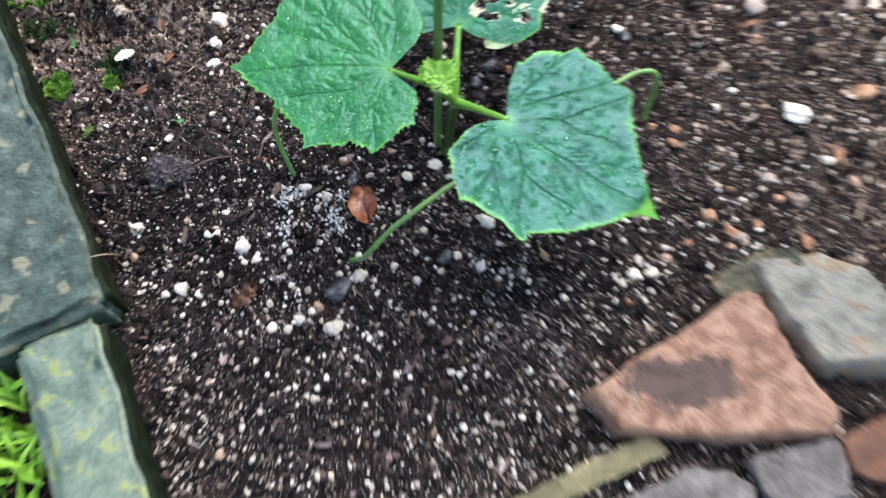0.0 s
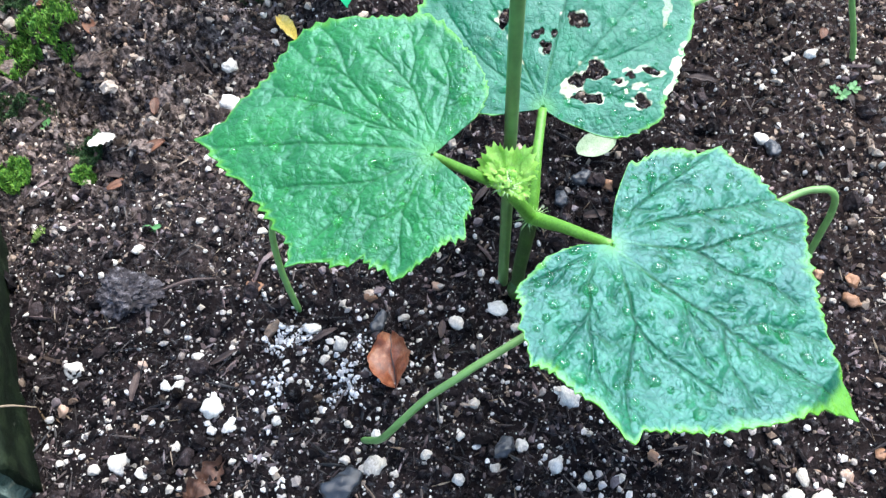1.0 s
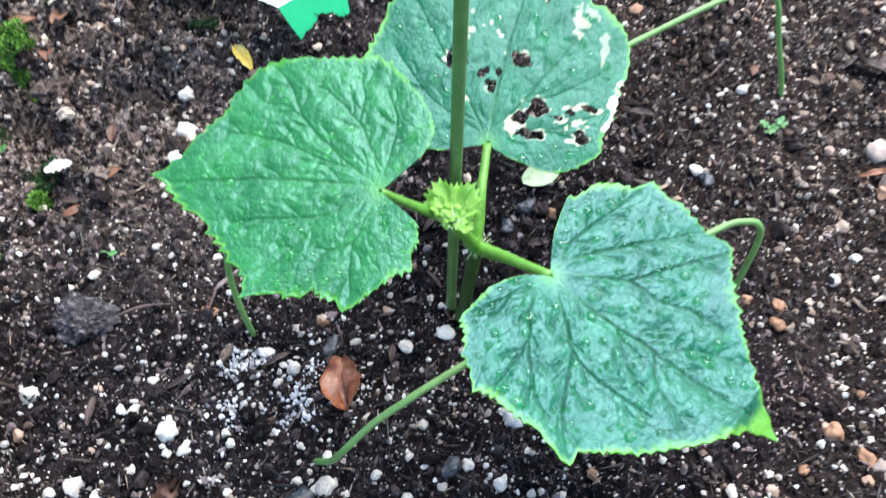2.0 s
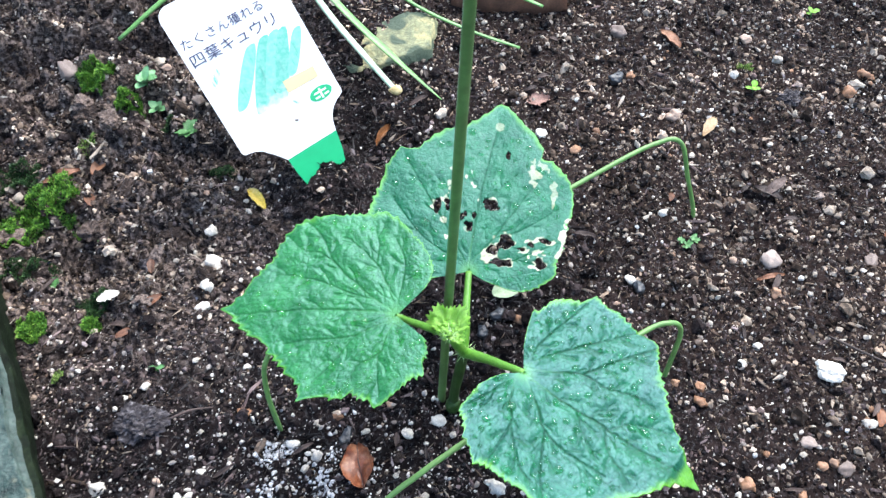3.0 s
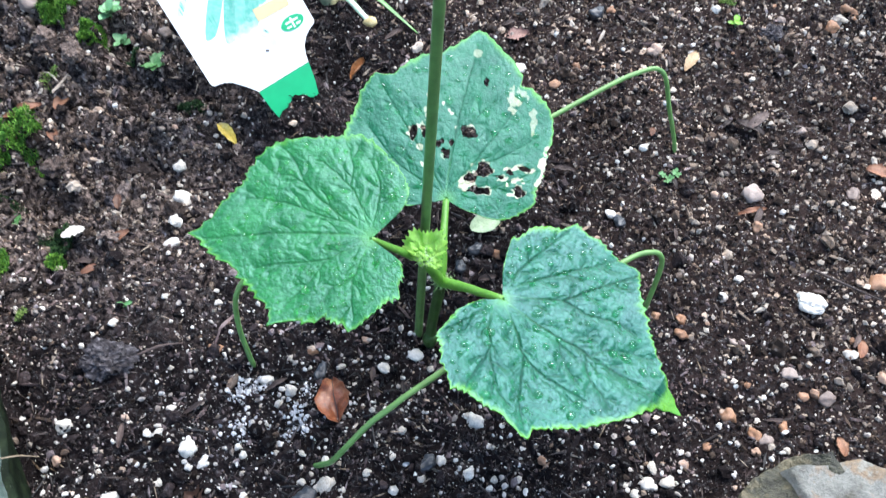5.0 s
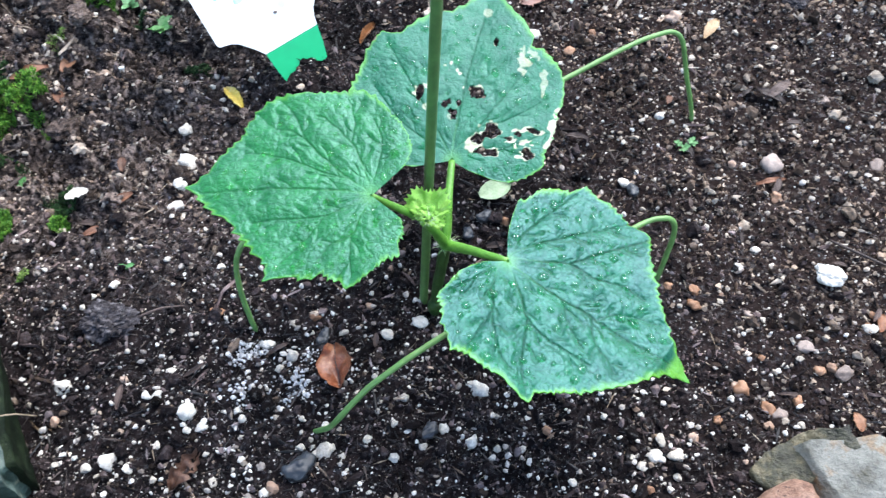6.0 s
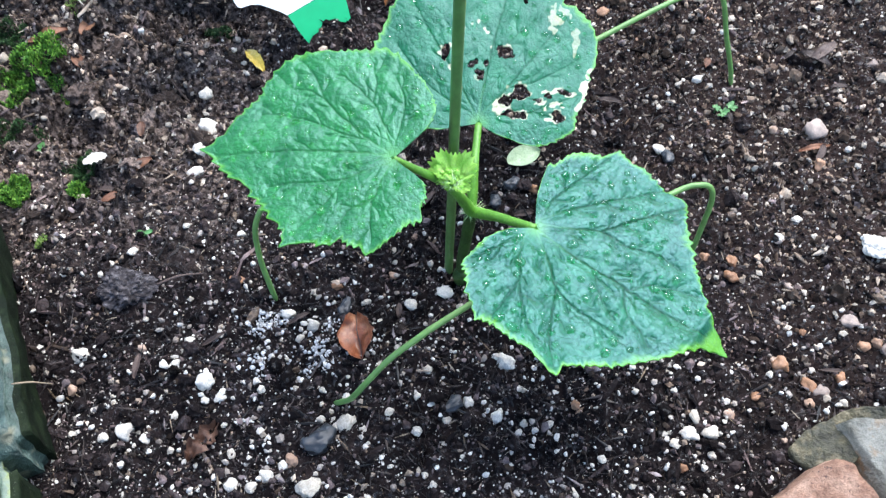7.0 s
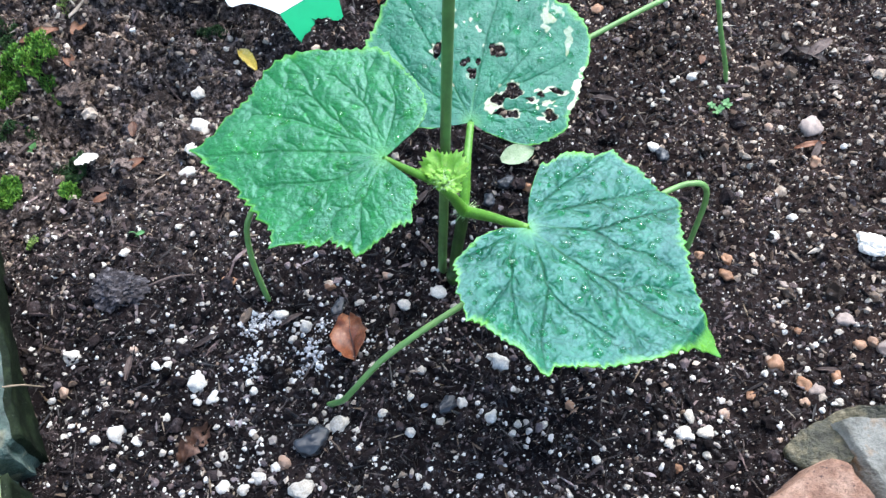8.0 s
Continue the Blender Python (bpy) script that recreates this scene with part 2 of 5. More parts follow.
M_PALESTONE = grain_mat("broken_grey_stone", [(0.3, (0.04, 0.035, 0.03)), (0.45, (0.09, 0.083, 0.078)), (0.6, (0.15, 0.135, 0.128)), (0.8, (0.24, 0.215, 0.205))], 0.6, 0.4, 60, 400, 2.2)
M_YELLOWROCK = grain_mat("lichen_stone", [(0.25, (0.08, 0.10, 0.07)), (0.45, (0.25, 0.26, 0.14)), (0.6, (0.45, 0.39, 0.19)), (0.8, (0.60, 0.53, 0.33))],
                         0.7, 0.3, 60, 300, 3.0, speck=(30, 0.50, (0.06, 0.085, 0.055)))
M_OLIVE = grain_mat("olive_stone", [(0.3, (0.08, 0.075, 0.03)), (0.7, (0.22, 0.19, 0.08))], 0.5, 0.5, 40, 600, 0.8)
M_FISSURE = grain_mat("fissured_stone", [(0.3, (0.014, 0.014, 0.008)), (0.5, (0.045, 0.043, 0.022)), (0.62, (0.13, 0.11, 0.06)), (0.76, (0.30, 0.25, 0.16))], 0.5, 0.4, 90, 300, 4.0)
M_TERRACOTTA = grain_mat("terracotta", [(0.3, (0.06, 0.03, 0.018)), (0.6, (0.16, 0.075, 0.045)), (0.8, (0.26, 0.14, 0.085))], 0.7, 0.3, 40, 600, 1.0)


def flat_mat(name, col, rough=0.4, var=0.12, scale=90, spec=0.5):
    lo = tuple(max(0.0, c * (1 - var)) for c in col)
    hi = tuple(min(1.0, c * (1 + var)) for c in col)
    m, nt, b = base_mat(name, rough, spec)
    n = noise_tex(nt, scale, 3)
    nt.links.new(ramp(nt, n, [(0.3, lo), (0.7, hi)]), b.inputs["Base Color"])
    bump(nt, b, noise_tex(nt, scale * 9, 2), 0.12, 0.0002)
    return m


M_STAKE = flat_mat("green_stake_plastic", (0.092, 0.178, 0.050), 0.34, 0.25, 120)
M_WIRE = flat_mat("green_wire_coating", (0.13, 0.265, 0.07), 0.42, 0.2, 120)
M_TAG = flat_mat("white_plastic_tag", (0.86, 0.87, 0.86), 0.3, 0.02)
M_TAG_GREEN = flat_mat("tag_green_print", (0.02, 0.38, 0.15), 0.3, 0.06)
M_TAG_INK = flat_mat("tag_ink", (0.05, 0.05, 0.09), 0.4, 0.1)
M_TAG_TEAL = flat_mat("tag_teal_print", (0.17, 0.47, 0.35), 0.3, 0.22, 70)
M_TAG_TEAL_DARK = flat_mat("tag_dark_teal_print", (0.11, 0.38, 0.28), 0.3, 0.22, 70)
def fading_print(m, col):
    """Ink that thins out to the bare plastic towards the print's lower end."""
    nt = m.node_tree
    b = nt.nodes["Principled BSDF"]
    sx = nt.nodes.new("ShaderNodeSeparateXYZ")
    nt.links.new(nt.nodes.new("ShaderNodeTexCoord").outputs["Object"], sx.inputs[0])
    down = math_node(nt, "SUBTRACT", sx.outputs[1], math_node(nt, "MULTIPLY", sx.outputs[0], 0.10))
    down = math_node(nt, "ADD", down, math_node(nt, "MULTIPLY", math_node(nt, "SUBTRACT", noise_tex(nt, 130, 4), 0.5), 0.016))
    ink = mix(nt, ramp(nt, noise_tex(nt, 260, 4), [(0.35, (0.85, 0.85, 0.85)), (0.6, (1, 1, 1))]), (0.80, 0.86, 0.84), col)
    nt.links.new(mix(nt, ramp(nt, down, [(0.006, (0, 0, 0)), (0.019, (1, 1, 1))]), (0.86, 0.87, 0.86), ink), b.inputs["Base Color"])


fading_print(M_TAG_TEAL, (0.17, 0.50, 0.37))
fading_print(M_TAG_TEAL_DARK, (0.12, 0.43, 0.32))
M_TAG_FAINT = flat_mat("tag_faint_print", (0.58, 0.80, 0.72), 0.3, 0.06)
M_TAG_CREAM = flat_mat("tag_cream_print", (0.62, 0.50, 0.28), 0.3, 0.05)
M_TAG_PINK = flat_mat("tag_pink_print", (0.85, 0.66, 0.60), 0.3, 0.05)
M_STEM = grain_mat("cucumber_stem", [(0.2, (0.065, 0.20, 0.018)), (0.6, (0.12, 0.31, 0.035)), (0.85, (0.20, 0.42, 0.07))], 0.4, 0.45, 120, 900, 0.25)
# Stem green darkened: shade under the leaves, and mud, put into the colour.
M_SHADED_STEM = grain_mat("shaded_lower_stem", [(0.2, (0.012, 0.030, 0.006)), (0.6, (0.028, 0.070, 0.012)), (0.85, (0.07, 0.14, 0.03))], 0.5, 0.35, 120, 900, 0.35)
M_BUD = grain_mat("young_shoot", [(0.2, (0.33, 0.64, 0.10)), (0.6, (0.46, 0.77, 0.18)), (0.85, (0.62, 0.85, 0.36))], 0.45, 0.4, 250, 1200, 0.3)
M_HAIR = flat_mat("plant_hair", (0.45, 0.66, 0.30), 0.5, 0.1)
M_COTY = grain_mat("faded_seed_leaf", [(0.2, (0.24, 0.36, 0.18)), (0.6, (0.40, 0.50, 0.30)), (0.85, (0.52, 0.58, 0.40))], 0.45, 0.4, 200, 1200, 0.3)

def translucent(m, share, col):
    """Lets some light through a thin blade."""
    nt = m.node_tree
    out_ = nt.nodes["Material Output"]
    t = nt.nodes.new("ShaderNodeBsdfTranslucent")
    t.inputs[0].default_value = (*col, 1)
    x = nt.nodes.new("ShaderNodeMixShader")
    x.inputs[0].default_value = share
    nt.links.new(nt.nodes["Principled BSDF"].outputs[0], x.inputs[1])
    nt.links.new(t.outputs[0], x.inputs[2])
    nt.links.new(x.outputs[0], out_.inputs["Surface"])


translucent(M_BUD, 0.4, (0.45, 0.78, 0.12))

M_WATER, nt_w, b_w = base_mat("water_drop", 0.02, 0.5)
b_w.inputs["Transmission Weight"].default_value = 1.0
b_w.inputs["IOR"].default_value = 1.33
b_w.inputs["Base Color"].default_value = (0.97, 1.0, 0.97, 1)


def leaf_mat(name, dark, mid, lime, rough, gloss=0.4, tint=(0.50, 0.85, 0.98, 1)):
    """Wet leaf blade: pigments follow the blade's own veins, margin and scars; crease shade is put into the colour."""
    m, nt, b = base_mat(name, rough, 0.40)
    b.inputs["Specular Tint"].default_value = tint
    at = nt.nodes.new("ShaderNodeAttribute")
    at.attribute_name = "pigment_and_shade"
    sep = nt.nodes.new("ShaderNodeSeparateColor")
    nt.links.new(at.outputs["Color"], sep.inputs[0])
    vein, rim, scar, groove = sep.outputs[0], sep.outputs[1], sep.outputs[2], at.outputs["Alpha"]
    big = noise_tex(nt, 45, 3)
    col = ramp(nt, big, [(0.3, dark), (0.7, mid)])
    tc = nt.nodes.new("ShaderNodeTexCoord")
    vo = nt.nodes.new("ShaderNodeTexVoronoi")
    vo.feature = "DISTANCE_TO_EDGE"
    vo.inputs["Scale"].default_value = 330
    wn = nt.nodes.new("ShaderNodeTexNoise")
    wn.inputs["Scale"].default_value = 260
    nt.links.new(tc.outputs["Object"], wn.inputs["Vector"])
    warp = nt.nodes.new("ShaderNodeVectorMath")
    warp.operation = "MULTIPLY_ADD"
    warp.inputs[1].default_value = (0.005, 0.005, 0.005)
    nt.links.new(wn.outputs["Color"], warp.inputs[0])
    nt.links.new(tc.outputs["Object"], warp.inputs[2])
    nt.links.new(warp.outputs[0], vo.inputs["Vector"])
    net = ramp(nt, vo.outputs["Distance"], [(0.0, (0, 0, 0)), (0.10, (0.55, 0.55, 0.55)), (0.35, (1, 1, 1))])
    # Vein and net creases lack sky sheen: painted as darker green lines.
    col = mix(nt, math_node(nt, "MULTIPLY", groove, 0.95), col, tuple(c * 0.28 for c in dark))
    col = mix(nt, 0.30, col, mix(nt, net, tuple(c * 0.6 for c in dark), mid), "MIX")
    col = mix(nt, math_node(nt, "MULTIPLY", vein, 0.26), col, (0.12, 0.34, 0.09))
    fine = noise_tex(nt, 700, 3, 0.7)
    col = mix(nt, 0.35, col, ramp(nt, fine, [(0.3, (0.55, 0.6, 0.55)), (0.7, (1.2, 1.15, 1.2))]), "MULTIPLY")
    col = mix(nt, rim, col, lime)
    col = mix(nt, scar, col, ramp(nt, fine, [(0.3, (0.30, 0.31, 0.17)), (0.6, (0.46, 0.45, 0.31))]))
    nt.links.new(col, b.inputs["Base Color"])
    h = math_node(nt, "ADD", math_node(nt, "MULTIPLY", net, 0.5), math_node(nt, "MULTIPLY", fine, 0.5))
    bump(nt, b, h, 0.50, 0.0004)
    # Creases also lose gloss, so the painted dark lines stay without sheen.
    sp = math_node(nt, "MULTIPLY", math_node(nt, "SUBTRACT", 1.0, math_node(nt, "MULTIPLY", groove, 0.85)), gloss)
    wet = nt.nodes.new("ShaderNodeAttribute")
    wet.attribute_name = "under_water"
    sp = math_node(nt, "MULTIPLY", sp, math_node(nt, "SUBTRACT", 1.0, math_node(nt, "MULTIPLY", wet.outputs["Fac"], 0.62)))
    nt.links.new(sp, b.inputs["Specular IOR Level"])
    rr = math_node(nt, "ADD", math_node(nt, "MULTIPLY", noise_tex(nt, 75, 3), 0.5), rough - 0.25)
    nt.links.new(rr, b.inputs["Roughness"])
    return m


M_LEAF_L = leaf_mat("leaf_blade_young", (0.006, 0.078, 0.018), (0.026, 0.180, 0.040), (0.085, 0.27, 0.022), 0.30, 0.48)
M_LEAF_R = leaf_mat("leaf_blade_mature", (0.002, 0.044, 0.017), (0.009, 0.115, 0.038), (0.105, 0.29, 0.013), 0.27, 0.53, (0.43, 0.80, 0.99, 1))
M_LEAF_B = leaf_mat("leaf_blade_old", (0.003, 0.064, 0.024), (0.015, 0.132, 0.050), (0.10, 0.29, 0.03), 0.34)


# ---------------- mesh helpers ----------------
def lattice(ix, iy, seed):
    h = (ix.astype(np.int64) * 374761393 + iy.astype(np.int64) * 668265263 + seed * 1442695041) & 0x7FFFFFFF
    h = ((h ^ (h >> 13)) * 1274126177) & 0x7FFFFFFF
    return ((h ^ (h >> 16)) & 0xFFFF) / 65535.0


def vnoise(x, y, size, seed):
    """Smooth value noise between -1 and 1 with features of that size."""
    x, y = np.asarray(x, float) / size, np.asarray(y, float) / size
    ix, iy = np.floor(x), np.floor(y)
    fx, fy = x - ix, y - iy
    fx, fy = fx * fx * (3 - 2 * fx), fy * fy * (3 - 2 * fy)
    a, b = lattice(ix, iy, seed), lattice(ix + 1, iy, seed)
    c, d = lattice(ix, iy + 1, seed), lattice(ix + 1, iy + 1, seed)
    return 2 * ((a * (1 - fx) + b * fx) * (1 - fy) + (c * (1 - fx) + d * fx) * fy) - 1


def worley(x, y, size, seed):
    """Distance to the nearest cell wall, in cells, of a random cell pattern of that size."""
    x, y = np.asarray(x, float) / size, np.asarray(y, float) / size
    ix, iy = np.floor(x), np.floor(y)
    f1, f2 = np.full_like(x, 9.0), np.full_like(x, 9.0)
    for a in (-1, 0, 1):
        for b in (-1, 0, 1):
            jx, jy = ix + a, iy + b
            d = np.hypot(jx + 0.1 + 0.8 * lattice(jx, jy, seed) - x, jy + 0.1 + 0.8 * lattice(jx, jy, seed + 31) - y)
            f2 = np.where(d < f1, f1, np.minimum(f2, d))
            f1 = np.minimum(f1, d)
    return f2 - f1


def smooth(t):
    t = np.clip(t, 0, 1)
    return t * t * (3 - 2 * t)


def soil_height(x, y):
    """The bed's surface: nearly level, cloddy, rising a little behind the tag."""
    x, y = np.asarray(x, float), np.asarray(y, float)
    near = 1 - smooth((np.maximum(np.abs(x - 0.02) / 0.47, np.abs(y - 0.15) / 0.46) - 0.86) / 0.14)
    back = smooth((y - 0.2) / 0.15) * smooth((0.05 - x) / 0.15)
    rough_left = smooth((-x - 0.12) / 0.12) * smooth((y - 0.02) / 0.12)
    along, over = 0.768 * (x + 0.093) + 0.640 * (y - 0.209), -0.640 * (x + 0.093) + 0.768 * (y - 0.209)
    z = np.maximum(0.030 * back, 0.029 * np.exp(-(along / 0.036) ** 4 - (over / 0.034) ** 2))
    z = z + (0.0035 + 0.013 * rough_left) * vnoise(x, y, 0.05, 1) + (0.0025 + 0.010 * rough_left) * vnoise(x, y, 0.022, 2)
    z = z + rough_left * (0.0110 * smooth(worley(x, y, 0.021, 77) / 0.7) + 0.004 * smooth(worley(x, y, 0.010, 78) / 0.7) - 0.006)
    z = z + 0.0016 * vnoise(x, y, 0.010, 3) + 0.0009 * vnoise(x, y, 0.005, 4)
    clump = 0.35 + 0.65 * smooth(0.5 + 1.2 * vnoise(x, y, 0.045, 92))
    z = z + clump * (0.0030 * smooth(worley(x, y, 0.0135, 91) / 0.6) + 0.0016 * smooth(worley(x, y, 0.0065, 93) / 0.6) - 0.0020)
    # hollows beside the moss, and a furrow behind it
    z = z - 0.016 * np.exp(-((x + 0.291) ** 2 + (y - 0.146) ** 2) / 0.00022) - 0.010 * np.exp(-((x + 0.279) / 0.022) ** 2 - ((y - 0.062 - 0.5 * (x + 0.279)) / 0.007) ** 2)
    z = z - 0.040 * np.exp(-((y - 0.356 - 0.25 * (x + 0.29)) / 0.0125) ** 2) * smooth((-x - 0.20) / 0.05)
    z = z - 0.008 * smooth((-x - 0.207 + 0.43 * (y + 0.1) * -1.0) / 0.024) * smooth((0.12 - y) / 0.1)
    return z * near - 0.003


def z_at(x, y):
    return float(soil_height(np.array([x]), np.array([y]))[0])


def mesh_np(name, verts, faces, mat, smooth_shade=True):
    me = bpy.data.meshes.new(name)
    me.from_pydata(verts.tolist() if hasattr(verts, "tolist") else verts, [], faces.tolist() if hasattr(faces, "tolist") else faces)
    me.materials.append(mat)
    if smooth_shade:
        me.polygons.foreach_set("use_smooth", [True] * len(me.polygons))
    me.update()
    return me


def mesh_bm(name, bm, mat, smooth_shade=True):
    me = bpy.data.meshes.new(name)
    bmesh.ops.recalc_face_normals(bm, faces=bm.faces)
    bm.to_mesh(me)
    bm.free()
    me.materials.append(mat)
    if smooth_shade:
        me.polygons.foreach_set("use_smooth", [True] * len(me.polygons))
    return me


def part(name, me, parent, label="", m=None):
    ob = new(name, me)
    ob.parent = parent
    if m is not None:
        ob.matrix_basis = m
    return tagged(ob, label)


def thing(name, label, category, group="", kind="", me=None, m=None):
    ob = new(name, me)
    if m is not None:
        ob.matrix_basis = m
    return tagged(ob, label, category, group, kind)


def spline(pts, n):
    """Points along a smooth curve through pts (3D)."""
    p = np.array(pts, float)
    p = np.vstack([2 * p[0] - p[1], p, 2 * p[-1] - p[-2]])
    out = []
    for i in range(1, len(p) - 2):
        for t in np.linspace(0, 1, n, endpoint=False):
            a, b, c, d = p[i - 1], p[i], p[i + 1], p[i + 2]
            out.append(0.5 * (2 * b + (c - a) * t + (2 * a - 5 * b + 4 * c - d) * t * t + (3 * b - a - 3 * c + d) * t ** 3))
    out.append(p[-2])
    return np.array(out)


def tube(name, path, radii, mat, sides=12, wobble=0.0, seed=0, squash=1.0):
    path = np.array(path, float)
    n = len(path)
    radii = np.interp(np.linspace(0, 1, n), np.linspace(0, 1, len(radii)), radii)
    rng = np.random.RandomState(seed)
    tang = np.gradient(path, axis=0)
    tang /= np.linalg.norm(tang, axis=1)[:, None]
    side = np.cross(tang[0], (0.31, 0.2, 0.93) if abs(tang[0][2]) < 0.8 else (0, 1, 0))
    vs, fs = [], []
    for i in range(n):
        side = side - tang[i] * (side @ tang[i])
        side /= np.linalg.norm(side)
        up = np.cross(tang[i], side)
        for k in range(sides):
            a = 2 * math.pi * k / sides
            r = radii[i] * (1 + wobble * rng.uniform(-1, 1))
            vs.append(path[i] + r * (math.cos(a) * side + squash * math.sin(a) * up))
    for i in range(n - 1):
        for k in range(sides):
            fs.append((i * sides + k, i * sides + (k + 1) % sides, (i + 1) * sides + (k + 1) % sides, (i + 1) * sides + k))
    fs.append(tuple(range(sides))[::-1])
    fs.append(tuple((n - 1) * sides + k for k in range(sides)))
    return mesh_np(name, np.array(vs), fs, mat)


def rock_mesh(name, mat, seed, sub=2, rough=0.25, flat=0.0, crust=0.0):
    """A lumpy stone of radius about 1."""
    rng = np.random.RandomState(seed)
    bm = bmesh.new()
    bmesh.ops.create_icosphere(bm, subdivisions=sub, radius=1)
    off = Vector(rng.uniform(-50, 50, 3))
    cuts = [(Vector(rng.normal(size=3)).normalized(), rng.uniform(0.62, 0.9)) for _ in range(7)]
    for v in bm.verts:
        p = v.co.copy()
        for nrm, d in cuts:
            over = p.dot(nrm) - d
            if over > 0:
                p -= nrm * over * 0.95
        p *= 1 + rough * noise.noise(v.co * 1.3 + off) + rough * 0.4 * noise.noise(v.co * 3.5 + off) + crust * noise.noise(v.co * 9 + off) + crust * noise.noise(v.co * 22 + off)
        v.co = p
    return mesh_bm(name, bm, mat, smooth_shade=flat < 0.5)


def clod_mesh(name, mat, seed, sub=4, knobs=3.2):
    """A clod of radius about 1: a lumpy body whose skin is all rounded crumbs."""
    rng = np.random.RandomState(seed)
    off = Vector(rng.uniform(-50, 50, 3))
    bm = bmesh.new()
    bmesh.ops.create_icosphere(bm, subdivisions=sub, radius=1)
    for v in bm.verts:
        p = v.co.copy()
        big, small = noise.voronoi(p * knobs + off)[0], noise.voronoi(p * knobs * 2.6 + off)[0]
        v.co = p * (1.0 + 0.38 * noise.noise(p * 1.4 + off) - 0.34 * min(1.0, big[0]) - 0.13 * min(1.0, small[0]) + 0.05 * noise.noise(p * 15 + off))
    return mesh_bm(name, bm, mat, smooth_shade=False)


ICO = {}


def ico(sub=1):
    if sub not in ICO:
        bm = bmesh.new()
        bmesh.ops.create_icosphere(bm, subdivisions=sub, radius=1)
        ICO[sub] = (np.array([v.co[:] for v in bm.verts]), np.array([[v.index for v in f.verts] for f in bm.faces]))
        bm.free()
    return ICO[sub]


OCTA = (np.array([(1, 0, 0), (-1, 0, 0), (0, 1, 0), (0, -1, 0), (0, 0, 1), (0, 0, -1)], float),
        np.array([(0, 2, 4), (2, 1, 4), (1, 3, 4), (3, 0, 4), (2, 0, 5), (1, 2, 5), (3, 1, 5), (0, 3, 5)]))


def scatter_mesh(name, xs, ys, zs, radii, mat, seed, stretch=0.35, long_share=0.0, jag=0.3, smooth_shade=False, tiny=False, slim=False, lumpy=False):
    """Many small lumps joined in one mesh."""
    rng = np.random.RandomState(seed)
    bv, bf = OCTA if tiny else ico(2 if lumpy else 1)
    n = len(xs)
    nv = len(bv)
    p = np.repeat(bv[None], n, 0) * (1 + rng.uniform(-jag, jag, (n, nv, 1)))
    sc = 1 + rng.uniform(-stretch, stretch, (n, 1, 3))
    longs = rng.rand(n) < long_share
    sc[longs] = sc[longs] * np.array([3.6, 0.26, 0.24] if slim else [2.6, 0.5, 0.4])
    p *= sc * np.asarray(radii)[:, None, None]
    yaw, tilt = rng.uniform(0, 2 * math.pi, n), rng.uniform(-0.5, 0.5, n)
    c, s, ct, st = np.cos(yaw)[:, None], np.sin(yaw)[:, None], np.cos(tilt)[:, None], np.sin(tilt)[:, None]
    x, y, z = p[..., 0], p[..., 1], p[..., 2]
    x, z = x * ct + z * st, -x * st + z * ct
    x, y = x * c - y * s, x * s + y * c
    v = np.stack([x + xs[:, None], y + ys[:, None], z + zs[:, None]], -1).reshape(-1, 3)
    f = (bf[None] + (np.arange(n) * nv)[:, None, None]).reshape(-1, 3)
    me = bpy.data.meshes.new(name)
    me.vertices.add(len(v))
    me.vertices.foreach_set("co", v.ravel())
    me.loops.add(f.size)
    me.loops.foreach_set("vertex_index", f.ravel().astype(np.int32))
    me.polygons.add(len(f))
    me.polygons.foreach_set("loop_start", np.arange(0, f.size, 3, dtype=np.int32))
    me.polygons.foreach_set("use_smooth", np.full(len(f), smooth_shade))
    me.materials.append(mat)
    me.update(calc_edges=True)
    me.validate()
    return me


# ---------------- the soil bed ----------------
def graded(lo, hi, step, far):
    mid = np.arange(lo, hi + step / 2, step)
    out_ = np.geomspace(step * 2, far, 26)
    return np.concatenate([lo - out_[::-1], mid, hi + out_])


def build_ground():
    gx, gy = graded(-0.42, 0.46, 0.0023, 60), graded(-0.30, 0.56, 0.0023, 60)
    X, Y = np.meshgrid(gx, gy)
    Z = soil_height(X, Y)
    nx, ny = len(gx), len(gy)
    v = np.stack([X, Y, Z], -1).reshape(-1, 3)
    i = (np.arange(ny - 1)[:, None] * nx + np.arange(nx - 1)[None]).ravel()
    f = np.stack([i, i + 1, i + nx + 1, i + nx], -1)
    thing("ground", "dark wet garden soil of a planting bed", "soil", kind="structure", me=mesh_np("ground", v, f, M_SOIL))


build_ground()

rs = np.random.RandomState(7)


def scatter_xy(n, keep):
    ys = -0.26 + 0.76 * rs.rand(n)
    xs = rs.uniform(-1, 1, n) * (0.30 + 0.27 * (ys + 0.26)) + 0.02
    k = (rs.rand(n) < keep(xs, ys)) & (xs > -0.255 - 0.43 * (ys + 0.1))
    return xs[k], ys[k]


def brown_share(x, y):
    """The bed is browner and stonier to one side and at the back."""
    lefty = smooth((-x - 0.10) / 0.12) * smooth((y - 0.04) / 0.1)
    return np.maximum(smooth((x - 0.08 + 0.75 * (y - 0.05)) / 0.22), 1.0 * lefty)


def crumbs(name, label, n, keep, r_lo, r_hi, mat, seed, sink=0.3, **kw):
    xs, ys = scatter_xy(n, keep)
    r = r_lo * (r_hi / r_lo) ** (rs.rand(len(xs)) ** 2.2)
    zs = soil_height(xs, ys) + r * rs.uniform(-sink, 0.6, len(xs))
    me = scatter_mesh(name, xs, ys, zs, r, mat, seed, **kw)
    return thing(name, label, "soil", kind="stuff", me=me)


